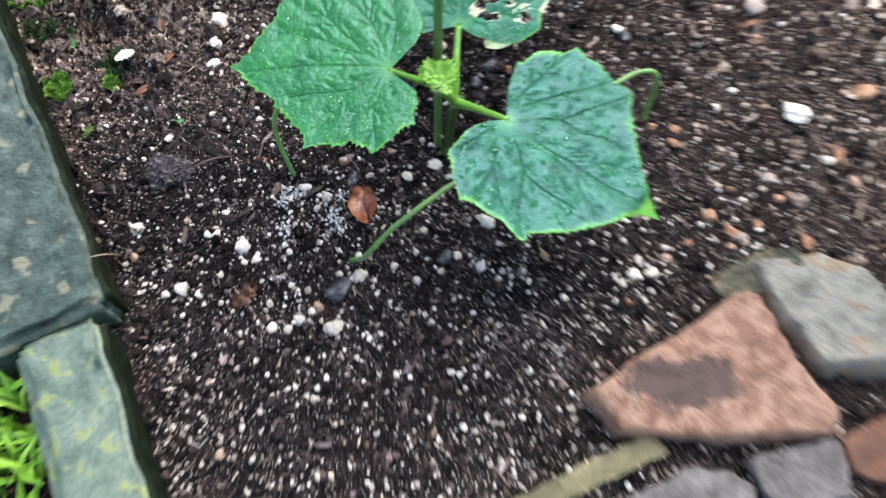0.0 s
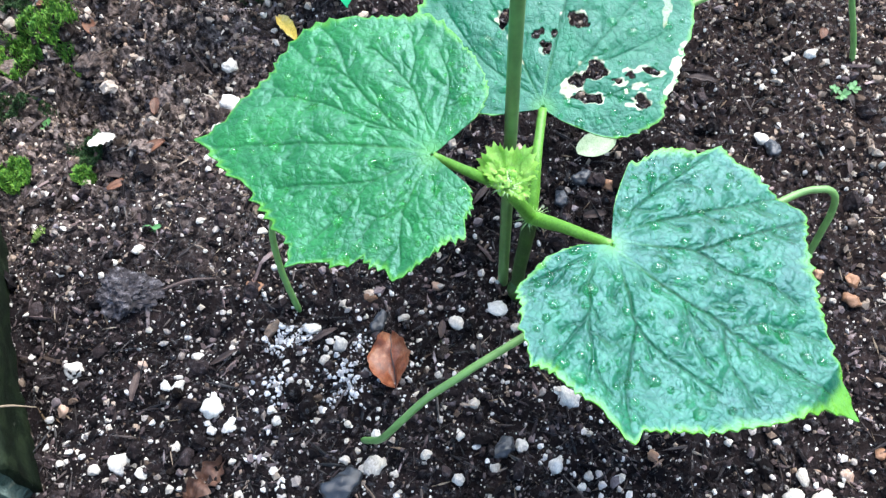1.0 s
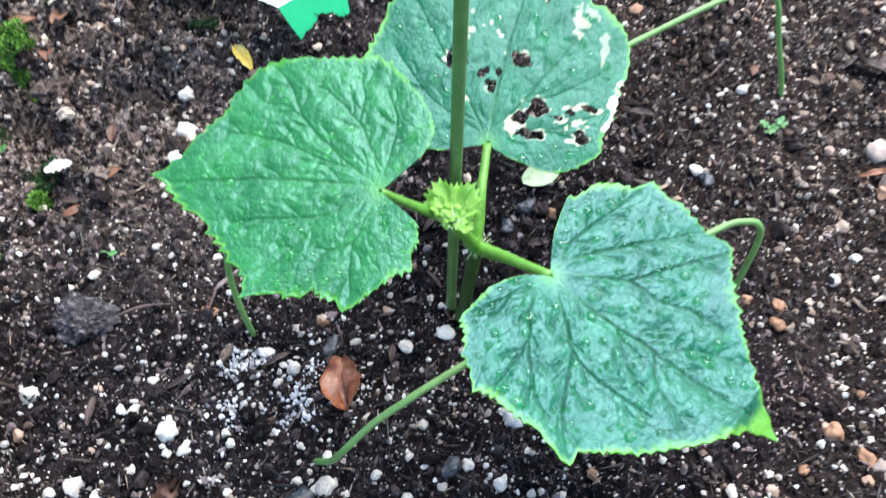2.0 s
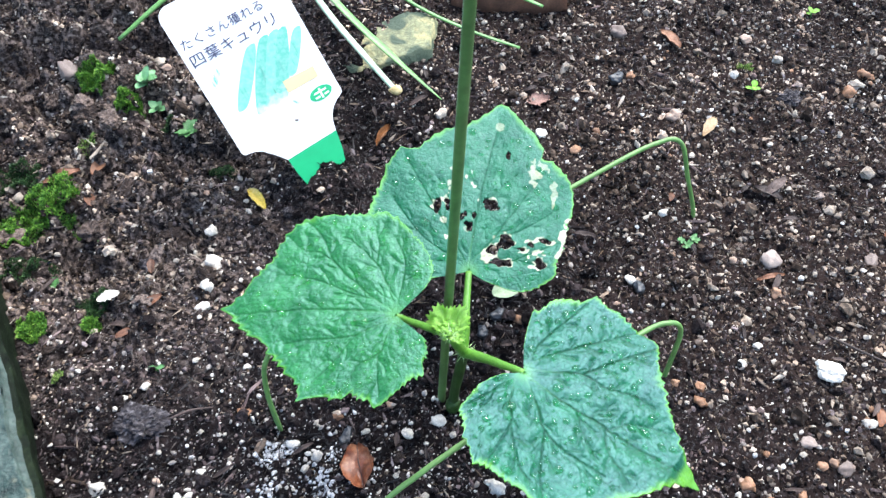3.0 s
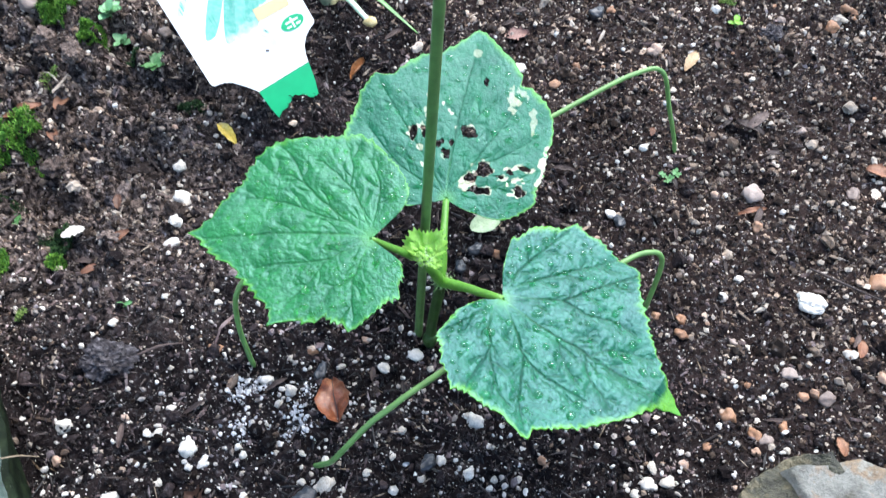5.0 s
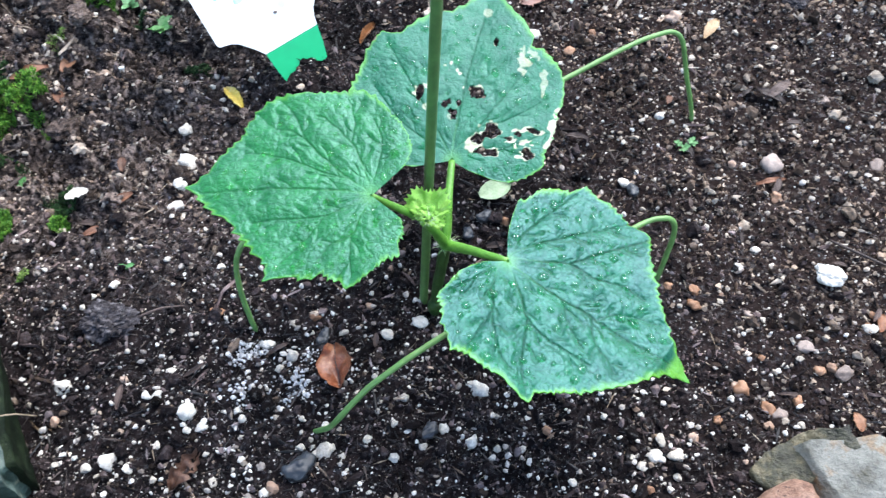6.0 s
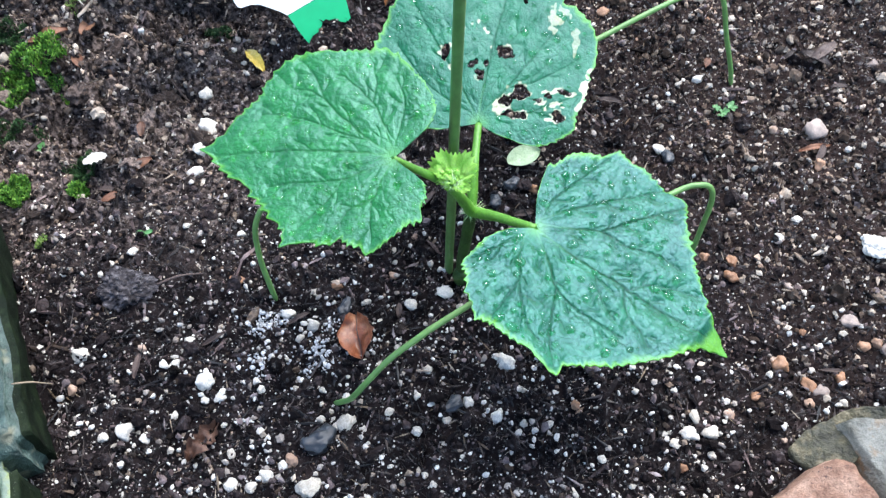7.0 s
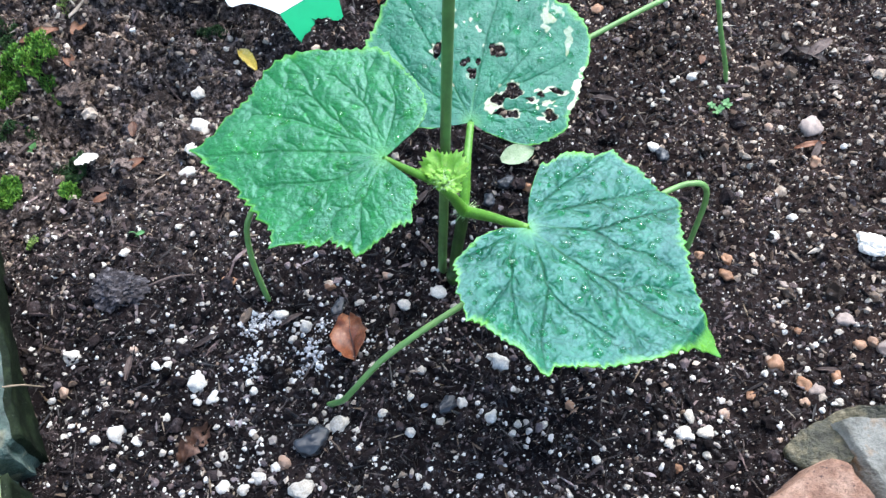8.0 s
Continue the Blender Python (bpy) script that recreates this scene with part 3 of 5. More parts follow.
def white_share(x, y):
    return (0.22 + 0.78 * smooth((0.32 - x) / 0.25) * smooth((0.15 - y) / 0.2)) * (0.45 + 0.55 * (vnoise(x, y, 0.035, 9) > -0.15)) * (1 - 0.35 * smooth((-0.18 - x) / 0.06))


crumbs("soil_crumbs", "dark wet soil crumbs and rotted fibres on the bed", 20000, lambda x, y: 1 - 0.6 * brown_share(x, y), 0.0008, 0.0030, M_CRUMB, 11, long_share=0.30, jag=0.45)
crumbs("fine_soil_crumbs", "fine dark soil grains on the bed", 66000, lambda x, y: 1 - 0.6 * brown_share(x, y), 0.0005, 0.0018, M_CRUMB, 14, long_share=0.25, tiny=True)
crumbs("brown_soil_crumbs", "brown gritty soil crumbs on the bed", 16000, lambda x, y: 0.10 + 0.9 * brown_share(x, y), 0.0008, 0.0032, M_BROWN_CRUMB, 12, long_share=0.10, jag=0.45)
crumbs("fine_brown_crumbs", "fine brown soil grains on the bed", 84000, lambda x, y: 0.12 + 0.88 * brown_share(x, y), 0.0006, 0.0024, M_BROWN_CRUMB, 15, long_share=0.15, tiny=True)
crumbs("perlite_dust", "finest white perlite and grit specks in the soil", 26000, lambda x, y: np.clip(1.25 * white_share(x, y) + 0.15, 0, 1), 0.00028, 0.00085, M_PERLITE_FINE, 24, sink=-0.3, tiny=True)
crumbs("wet_soil_lumps", "dark wet clumps of potting soil on the bed", 2300, lambda x, y: (0.25 + 0.75 * (vnoise(x, y, 0.03, 94) > -0.1)) * (1 - 0.45 * brown_share(x, y)), 0.0018, 0.0052, M_WETLUMP, 16, sink=0.5, jag=0.30, stretch=0.45, lumpy=True)
crumbs("brown_soil_lumps", "brown gritty clumps of garden soil on the bed", 1500, lambda x, y: 0.05 + 0.95 * brown_share(x, y), 0.0016, 0.0048, M_BROWN_CRUMB, 17, sink=0.5, jag=0.30, stretch=0.45, lumpy=True)
crumbs("perlite_specks", "fine white perlite specks strewn in the soil", 21000, white_share, 0.00045, 0.0022, M_PERLITE_FINE, 13, sink=0.1)


def outer_crumbs():
    """Loose crumbs thinning out over the rest of the bed."""
    n = 10000
    a, d = rs.uniform(0, 2 * math.pi, n), 0.30 + 1.6 * rs.rand(n) ** 1.6
    xs, ys = 0.02 + d * np.cos(a), 0.12 + d * np.sin(a)
    inside = (ys > -0.24) & (ys < 0.49) & (np.abs(xs - 0.02) < 0.29 + 0.27 * (ys + 0.26))
    xs, ys = xs[~inside], ys[~inside]
    r = 0.0012 * 4.0 ** (rs.rand(len(xs)) ** 1.8)
    thing("scattered_crumbs", "brown soil crumbs strewn over the outer bed", "soil", kind="stuff",
          me=scatter_mesh("scattered_crumbs", xs, ys, soil_height(xs, ys) + r * 0.1, r, M_BROWN_CRUMB, 21, jag=0.45, tiny=True))


outer_crumbs()


def build_clods():
    rng = random.Random(5)
    templates = [clod_mesh("soil_lump", M_LUMP, 500 + k, 4, 2.2) for k in range(6)]
    made = 0
    while made < 130:
        x, y = rng.uniform(-0.36, 0.36), rng.uniform(-0.05, 0.42)
        lefty = float(smooth((-x - 0.08) / 0.12) * smooth((y - 0.02) / 0.1))
        if rng.random() > 0.08 + 0.92 * lefty:
            continue
        made += 1
        r = rng.uniform(0.0028, 0.0050) + 0.0085 * lefty * rng.random() ** 2
        m = pose(x, y, z_at(x, y) - r * rng.uniform(0.0, 0.4), rng.uniform(-30, 30), rng.uniform(-30, 30), rng.uniform(0, 360)) @ Matrix.Diagonal((r * rng.uniform(0.9, 1.5), r, r * rng.uniform(0.55, 0.85), 1))
        thing("soil_lump", "small crusted brown lump of soil", "clod", "crusted soil lumps", me=rng.choice(templates), m=m)


build_clods()
crumbs("wood_fibres", "thin dark rotted wood fibres in the soil", 8500, lambda x, y: 1 - 0.75 * brown_share(x, y), 0.0011, 0.0028, M_FIBRE, 18, sink=0.0, long_share=1.0, slim=True, tiny=True)
crumbs("pale_fibres", "thin pale straw fibres in the soil", 1500, lambda x, y: 0.8 + 0 * x, 0.0008, 0.0022, M_PALEFIBRE, 19, sink=0.0, long_share=1.0, slim=True, tiny=True)


# ---------------- cucumber plant ----------------
def leaf_profile(ctrl, th):
    a = np.array([c[0] for c in ctrl], float)
    r = np.array([c[1] for c in ctrl], float) / 1000
    return np.interp(th, a, r)


class Blade:
    """A palmate cucumber leaf in its own frame: x towards the tip, y to its side, z up from the blade."""

    def __init__(self, ctrl, veins, sag, cup, seed, pucker=0.0016, teeth=62, holes=(), scars=(), lime=0.0035, fold=0.0, dark=0.62, spike=1.0):
        """ctrl: the margin as (degrees from the tip, mm); veins: (rank, path in mm) from the stalk outwards."""
        self.dark, self.spike = dark, spike
        self.ctrl, self.sag, self.cup, self.seed, self.pucker, self.fold = ctrl, sag, cup, seed, pucker, fold
        self.teeth, self.holes, self.scars, self.lime = teeth, holes, scars, lime
        self.lo, self.hi = ctrl[0][0], ctrl[-1][0]
        rng = np.random.RandomState(seed)
        self.segs = []
        for rank, path in veins:
            p = spline([(x / 1000, y / 1000, 0) for x, y in path], 4)[:, :2]
            p[1:] += rng.normal(0, 0.00018, p[1:].shape)
            n = len(p) - 1
            run, side = rng.uniform(0.002, 0.006), rng.choice((-1, 1))
            for k in range(n):
                self.segs.append((*p[k], *p[k + 1], rank * (1.0 - 0.45 * k / n)))
                d = p[k + 1] - p[k]
                ln = float(np.hypot(*d))
                run += ln
                if run > 0.0095 and 0 < k < n - 1:
                    # a side vein, curving towards the margin
                    run, side = rng.uniform(-0.001, 0.0015), -side
                    a = math.atan2(d[1], d[0]) + side * radians(rng.uniform(42, 66))
                    q, reach = p[k], rng.uniform(0.006, 0.012) * (1.1 - 0.4 * k / n)
                    for j in range(3):
                        e = q + reach / 3 * np.array((math.cos(a), math.sin(a)))
                        self.segs.append((*q, *e, 0.34 - 0.08 * j))
                        q, a = e, a - side * radians(rng.uniform(4, 18))

    def vein(self, x, y):
        """Nearness to the vein net, weighted by each vein's rank; and the plain distance."""
        best, dist, dark = np.zeros_like(x), np.full_like(x, 1.0), np.zeros_like(x)
        for ax, ay, bx, by, w in self.segs:
            dx, dy = bx - ax, by - ay
            t = np.clip(((x - ax) * dx + (y - ay) * dy) / (dx * dx + dy * dy + 1e-12), 0, 1)
            d = np.hypot(x - ax - t * dx, y - ay - t * dy)
            best = np.maximum(best, w ** 3 * np.exp(-(d / (0.0003 + 0.0003 * w)) ** 2))
            dist = np.minimum(dist, d / (0.35 + 0.65 * w))
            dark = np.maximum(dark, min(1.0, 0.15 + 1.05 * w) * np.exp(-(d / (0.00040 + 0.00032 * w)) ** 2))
        return best, dist, dark

    def net(self, x, y):
        wx, wy = 0.002 * vnoise(x, y, 0.006, self.seed + 60), 0.002 * vnoise(x, y, 0.006, self.seed + 61)
        return worley(x + wx, y + wy, 0.0072, self.seed + 62)

    def fine_net(self, x, y):
        wx, wy = 0.0008 * vnoise(x, y, 0.003, self.seed + 63), 0.0008 * vnoise(x, y, 0.003, self.seed + 64)
        return worley(x + wx, y + wy, 0.0030, self.seed + 65)

    def height(self, x, y, dist=None):
        if dist is None:
            dist = self.vein(x, y)[1]
        r = np.hypot(x, y)
        th = np.arctan2(y, x)
        z = -self.sag * (r / 0.1) ** 2 + self.cup * (np.abs(y) / 0.06) ** 1.5 * (r / 0.1)
        dome = smooth(self.net(x, y) / 0.55)
        z = z + self.pucker * (0.42 * (1 - np.exp(-(dist / 0.0055) ** 2)) + 0.16 * (1 - np.exp(-(dist / 0.0008) ** 2)) + 0.10 * dome + 0.045 * smooth(self.fine_net(x, y) / 0.5)) * smooth(r / 0.02)
        z = z + 0.0012 * np.sin(th * 7 + self.seed) * (r / 0.09) ** 2
        z = z + (0.00045 * vnoise(x, y, 0.019, self.seed) + 0.00016 * vnoise(x, y, 0.008, self.seed + 3)) * smooth(r / 0.02)
        z = z - self.fold * smooth((x - 0.094) / 0.018) + 0.22 * self.fold * np.exp(-((x - 0.0935) / 0.0022) ** 2)
        return z

    def mesh(self, name, mat, na=661, nr=145):
        th = np.linspace(self.lo, self.hi, na)
        R = leaf_profile(self.ctrl, th)
        ph = (th - self.lo) / (self.hi - self.lo) * self.teeth
        ph = ph + 0.6 * vnoise(th, th * 0, 9.0, self.seed + 5)
        tooth = np.maximum(0.0, 1 - np.abs((ph % 1.0) - 0.4) / np.where(ph % 1.0 < 0.4, 0.4, 0.6)) ** 1.7
        big = lattice(np.floor(ph), np.floor(ph) * 0, self.seed)
        R = R + self.spike * (0.0007 + 0.0021 * big ** 1.3) * (tooth - 0.30) * smooth(R / 0.03) + 0.0006 * vnoise(th, th * 0, 6.0, self.seed + 6)
        f = np.linspace(0.004, 1, nr) ** 0.85
        T, F = np.meshgrid(np.radians(th), f)
        rr = R[None] * F
        x, y = rr * np.cos(T), rr * np.sin(T)
        vein, dist, dark = self.vein(x, y)
        z = self.height(x, y, dist)
        # Mask of the crease shade painted along veins and net.
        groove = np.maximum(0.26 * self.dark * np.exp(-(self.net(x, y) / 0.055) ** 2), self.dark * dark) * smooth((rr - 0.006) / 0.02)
        rim = smooth(1 - (R[None] - rr) / (self.lime * (0.75 + 0.6 * vnoise(T * 8, T * 0, 1.0, self.seed + 70)))) ** 1.5 * (0.82 + 0.17 * vnoise(T * 5, T * 0, 1.0, self.seed + 74))
        rim = np.maximum(rim, 0.45 * smooth(1 - rr / 0.009))
        rim = np.maximum(rim, 0.80 * smooth((x - 0.0965) / 0.004) * (self.fold > 0))
        vein = vein * smooth(1 - (rr - 0.008) / 0.03)
        scar = np.zeros_like(x)
        cut = np.zeros_like(x, bool)
        jit = 0.0018 * vnoise(x, y, 0.0035, self.seed + 8) + 0.0008 * vnoise(x, y, 0.0015, self.seed + 9)
        for hx, hy, ha, hb in self.holes:
            d = np.hypot((x - hx) / ha, (y - hy) / hb) - 1 + jit / min(ha, hb) * 0.8
            cut |= d + 0.25 * vnoise(x, y, 0.0026, self.seed + 12) < 0
        for hx, hy, ha, hb, w in self.scars:
            d = np.hypot((x - hx) / ha, (y - hy) / hb) - 1 + 1.6 * jit / min(ha, hb)
            scar = np.maximum(scar, w * smooth(-d * 4 + 0.5))
        # fine upper face, coarse underside, and a thin wall round the margin and the holes
        n, thick = na * nr, 0.0005
        top = np.stack([x, y, z], -1).reshape(-1, 3)
        i = (np.arange(nr - 1)[:, None] * na + np.arange(na - 1)[None])
        bad = cut[:-1, :-1] | cut[1:, :-1] | cut[:-1, 1:] | cut[1:, 1:]
        i = i[~bad].ravel()
        q = np.stack([i, i + na, i + na + 1, i + 1], -1)
        e = np.vstack([q[:, [0, 1]], q[:, [1, 2]], q[:, [2, 3]], q[:, [3, 0]]])
        key = np.sort(e, 1)
        key = key[:, 0].astype(np.int64) * (2 * n) + key[:, 1]
        _, first, count = np.unique(key, return_index=True, return_counts=True)
        b = e[first[count == 1]]
        rim_v, inv = np.unique(b, return_inverse=True)
        low = (n + inv).reshape(b.shape)
        wall = np.stack([b[:, 1], b[:, 0], low[:, 0], low[:, 1]], -1)
        lower = top[rim_v] - np.array((0, 0, thick))
        n2 = n + len(rim_v)
        step = 4
        ra, rb = (nr - 1) // step, (na - 1) // step
        under = (np.stack([x, y, z], -1)[::step, ::step] - np.array((0, 0, thick))).reshape(-1, 3)
        gone = bad.reshape(ra, step, rb, step).any((1, 3))
        j = (np.arange(ra)[:, None] * (rb + 1) + np.arange(rb)[None])[~gone].ravel()
        q2 = n2 + np.stack([j + 1, j + rb + 2, j + rb + 1, j], -1)
        me = mesh_np(name, np.vstack([top, lower, under]), np.vstack([q, wall, q2]), mat)
        col = np.zeros((n2 + len(under), 4))
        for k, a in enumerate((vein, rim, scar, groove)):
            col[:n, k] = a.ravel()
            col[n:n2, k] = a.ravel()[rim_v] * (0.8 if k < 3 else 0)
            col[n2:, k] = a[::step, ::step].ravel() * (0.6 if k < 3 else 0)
        wet = np.zeros_like(x)
        for px, py, r, yaw, el in self.wet:
            k = np.abs(x - px) + np.abs(y - py) < 2.2 * r
            dx, dy = x[k] - px, y[k] - py
            a, b2 = dx * math.cos(yaw) + dy * math.sin(yaw), dy * math.cos(yaw) - dx * math.sin(yaw)
            wet[k] = np.maximum(wet[k], smooth((1.04 - np.hypot(a / (r * el), b2 * el / r)) / 0.12))
        under_water = np.zeros(n2 + len(under))
        under_water[:n] = wet.ravel()
        me.attributes.new("under_water", "FLOAT", "POINT").data.foreach_set("value", under_water)
        at = me.color_attributes.new("pigment_and_shade", "FLOAT_COLOR", "POINT")
        at.data.foreach_set("color", col.ravel())
        return me

    def plan_drops(self, count, r_lo, r_hi, seed):
        rng = np.random.RandomState(seed)
        made, tries = [], 0
        while len(made) < count and tries < count * 30:
            tries += 1
            a = rng.uniform(self.lo + 8, self.hi - 8)
            rad = float(leaf_profile(self.ctrl, np.array([a]))[0]) * math.sqrt(rng.uniform(0.03, 0.86))
            x, y = rad * math.cos(radians(a)), rad * math.sin(radians(a))
            r = r_lo * (r_hi / r_lo) ** (rng.rand() ** 1.25)
            if any(math.hypot(x - p, y - q) < 1.15 * (r + s) for p, q, s, *_ in made):
                continue
            if any(math.hypot((x - h[0]) / (h[2] + r), (y - h[1]) / (h[3] + r)) < 1.3 for h in self.holes):
                continue
            made.append((x, y, r, rng.uniform(0, 6.3), rng.uniform(0.8, 1.25)))
        self.wet = sorted(made, key=lambda d: -d[2])

    def drops(self, leaf):
        bm = bmesh.new()
        bmesh.ops.create_uvsphere(bm, u_segments=12, v_segments=7, radius=1)
        tv, tf = np.array([v.co[:] for v in bm.verts]), [[v.index for v in f.verts] for f in bm.faces]
        bm.free()
        made = self.wet
        zs = self.height(np.array([d[0] for d in made]), np.array([d[1] for d in made]))
        drop = mesh_np("water_drop", tv, tf, M_WATER)
        vs, fs = [], []
        for i, ((x, y, r, yaw, e), z) in enumerate(zip(made, zs)):
            m = Matrix.Translation((x, y, float(z) + 0.0001)) @ Matrix.Rotation(yaw, 4, "Z") @ Matrix.Diagonal((r * e, r / e, r * 0.46 + 0.0003, 1))
            if i < 90:
                d = part("water_drop", drop, leaf, "", m)
                d.visible_shadow = False
            else:
                m = np.array(m)
                fs += [[j + len(vs) * len(tv) for j in f] for f in tf]
                vs.append(tv @ m[:3, :3].T + m[:3, 3])
        rest = part("drizzle", mesh_np("drizzle", np.vstack(vs), fs, M_WATER), leaf, "finest rain drops on the leaf")
        rest["kind"] = "stuff"
        rest.visible_shadow = False


def frame_from(origin, u, nrm):
    u, nrm = Vector(u).normalized(), Vector(nrm).normalized()
    nrm = (nrm - u * nrm.dot(u)).normalized()
    v = nrm.cross(u)
    m = Matrix((u, v, nrm)).transposed().to_4x4()
    m.translation = Vector(origin)
    return m


EATEN = [tuple(v / 1000 for v in h) for h in (
    (41.2, 27.6, 3.9, 2.0), (24.7, -18.9, 4.7, 4.5), (17.1, -11.9, 2.0, 3.1), (10.2, -17.7, 2.4, 5.6), (22, -27.4, 1.3, 2.5), (25.5, -35.2, 1.1, 1.3), (30.2, -43.8, 1.7, 3.2), (16.1, -39.7, 1.6, 2.3),
    (13.7, -43.2, 2.1, 2.5), (48.1, -6.7, 2.8, 4.9), (50.6, -1.9, 1.9, 2.0), (31.8, 5.4, 1.5, 2.3), (28.6, 3.8, 2.1, 1.3), (38.1, 8.9, 1.3, 1.0), (35.4, 11.4, 1.6, 1.2), (41.2, 21.4, 1.6, 1.1),
    (44.6, 22.1, 1.2, 1.0), (50, 22.4, 1.6, 0.8), (88, -10.8, 2.5, 1.2), (38.9, 3.6, 0.8, 0.8))]
SCARS = [(a / 1000, b / 1000, c * 0.0008, d * 0.0008, w) for a, b, c, d, w in (
    (24.7, -18.9, 7.0, 6.4, 1), (14.1, -10.1, 6.0, 5.6, 1), (10.4, -18.4, 3.8, 7.6, 1), (21.5, -31.4, 2.2, 8.0, 0.9), (29.3, -43.9, 2.7, 7.6, 1), (37.6, -55.1, 11, 2.9, 1), (25, -54, 8, 2.6, 1),
    (14.8, -41.5, 4.2, 5.6, 0.95), (77.3, -29.9, 7.4, 3.6, 0.65), (84.3, -32.6, 3.6, 5.0, 0.5), (108.7, -1.9, 2.8, 2.4, 0.5), (49.6, -5.2, 4.2, 6.3, 0.9), (64.1, 13.2, 2.0, 2.4, 0.85),
    (61.9, 9.1, 1.1, 1.6, 0.85), (19.7, 18.8, 1.6, 2.3, 1), (41.2, 27.6, 4.9, 2.9, 0.9), (50, 22.6, 9, 1.3, 0.7), (29.8, 4.6, 4.6, 2.3, 0.35), (67, -44, 4, 1.2, 0.5))]
LEFT = Blade([(-134, 22), (-133, 24.6), (-125, 34.5), (-115, 40.1), (-108, 46.2), (-99, 50.4), (-92, 59.2), (-83, 66.7), (-77, 66.7), (-65, 69.5), (-57, 75.8), (-49, 80.8), (-42, 81.5), (-33, 81.2),
              (-28, 77.9), (-16, 81.9), (-8, 85.9), (-3, 94), (0, 88.1), (5, 82), (12, 71.6), (21, 67.4), (29, 65.2), (38, 62.5), (44, 68.2), (49, 59.7), (58, 55.5), (63, 48.2), (66, 49.6), (74, 48.9),
              (79, 53.3), (86, 46.8), (96, 40.7), (103, 36.7), (112, 37.7), (118, 30.2), (127, 27.9), (138, 20)],
             ((1.0, ((1, -1), (17, -3), (36, -4), (52, -4), (70, -3), (87, -2))), (0.85, ((3, 3), (15, 8), (23, 12), (41, 13), (59, 15))), (0.6, ((23, 12), (26, 17), (32, 26), (43, 38))),
              (0.85, ((1, 3), (5, 12), (9, 22), (20, 29), (23, 36))), (0.6, ((9, 22), (9, 35), (8, 45))), (0.9, ((2, -3), (12, -10), (23, -20), (35, -33), (43, -50), (50, -58))),
              (0.6, ((12, -10), (23, -13), (41, -21), (55, -25), (67, -26))), (0.5, ((36, -34), (45, -40), (52, -41), (62, -50))), (0.85, ((1, -6), (6, -20), (12, -32), (25, -46), (31, -49))),
              (0.55, ((12, -32), (11, -44), (13, -56))), (0.7, ((0, -6), (-3, -21), (-4, -34), (1, -47)))),
             0.004, 0.001, 21, 0.0019, 60, lime=0.0042, dark=0.60, spike=1.2)
RIGHT = Blade([(-134, 12), (-132, 14.2), (-122, 26.4), (-114, 37), (-109, 45.9), (-100, 49.2), (-93, 56.1), (-87, 59.1), (-82, 65.3), (-75, 64.7), (-65, 69.4), (-58, 72.9), (-54, 79.1), (-50, 85), (-47, 78.7),
               (-37, 79.7), (-30, 82.7), (-19, 87.1), (-10, 93.5), (-1, 100.2), (3, 111), (7, 99.4), (12, 92.3), (21, 85.7), (27, 81.9), (36, 80.3), (45, 80.6), (53, 87), (59, 80.4), (66, 77.1), (72, 77.2),
               (78, 73.1), (85, 74), (89, 63.8), (96, 60.8), (103, 56.2), (109, 46.2), (115, 42.1), (118, 30.3), (122, 18.2)],
              ((1.0, ((0, 0), (12, -1), (25, -2), (45, 0), (56, 0), (72, 1), (98, 4))), (0.5, ((44, 0), (46, 7), (53, 13))), (0.6, ((57, 1), (61, 9), (71, 16), (85, 22))),
               (0.5, ((36, 0), (41, -7), (50, -15), (59, -20))), (0.6, ((54, -1), (61, -12), (72, -17), (80, -22))), (0.85, ((-1, 3), (14, 12), (27, 21), (42, 22), (58, 29), (70, 29))),
               (0.95, ((27, 21), (36, 39), (53, 67))), (0.85, ((-1, 5), (4, 17), (13, 31), (24, 48), (40, 71))), (0.7, ((-1, 7), (-3, 21), (0, 43), (5, 66))),
               (0.85, ((1, -1), (18, -14), (28, -23), (44, -27), (67, -26))), (0.7, ((28, -23), (34, -36), (40, -48), (50, -60))), (0.75, ((-2, -5), (4, -21), (12, -33), (13, -57))),
               (0.5, ((13, -34), (28, -50), (38, -54))), (0.6, ((-3, -6), (-7, -22), (-13, -37)))),
              0.002, 0.002, 22, 0.0024, 72, fold=0.006, lime=0.0062, dark=1.0)
BACK = Blade([(-112, 10), (-107, 19.7), (-103, 32), (-97, 38.8), (-90, 45.5), (-81, 54.3), (-71, 56), (-61, 63.9), (-51, 72.3), (-46, 81.1), (-39, 90.5), (-33, 95.5), (-25, 97.8), (-20, 95.2), (-19, 102),
              (-15, 107.6), (-8, 116.3), (-3, 125.6), (0, 129.4), (5, 117.2), (11, 107.2), (19, 103.8), (29, 95.3), (33, 92.6), (38, 98.1), (44, 93.3), (52, 84.9), (58, 79.8), (67, 76), (84, 62), (100, 44), (114, 22)],
             ((1.0, ((4, 1), (28, 2), (42, 2), (62, 2), (83, 1), (116, -1))), (0.8, ((6, 0), (25, -11), (49, -22), (77, -35))), (0.7, ((5, -2), (11, -22), (29, -49))), (0.85, ((5, 3), (30, 22), (52, 40), (71, 55))),
              (0.7, ((5, 5), (16, 31), (39, 56))), (0.5, ((42, 2), (59, -8), (75, -19))), (0.5, ((25, -11), (35, -28), (54, -47))), (0.5, ((30, 22), (61, 23), (86, 22)))),
             0.003, 0.0, 23, 0.0015, 54, lime=0.0056, dark=0.6,
             holes=EATEN, scars=SCARS)

NODE_1, NODE_2 = (0.0120, 0.0175, 0.070), (0.0012, 0.0085, 0.110)
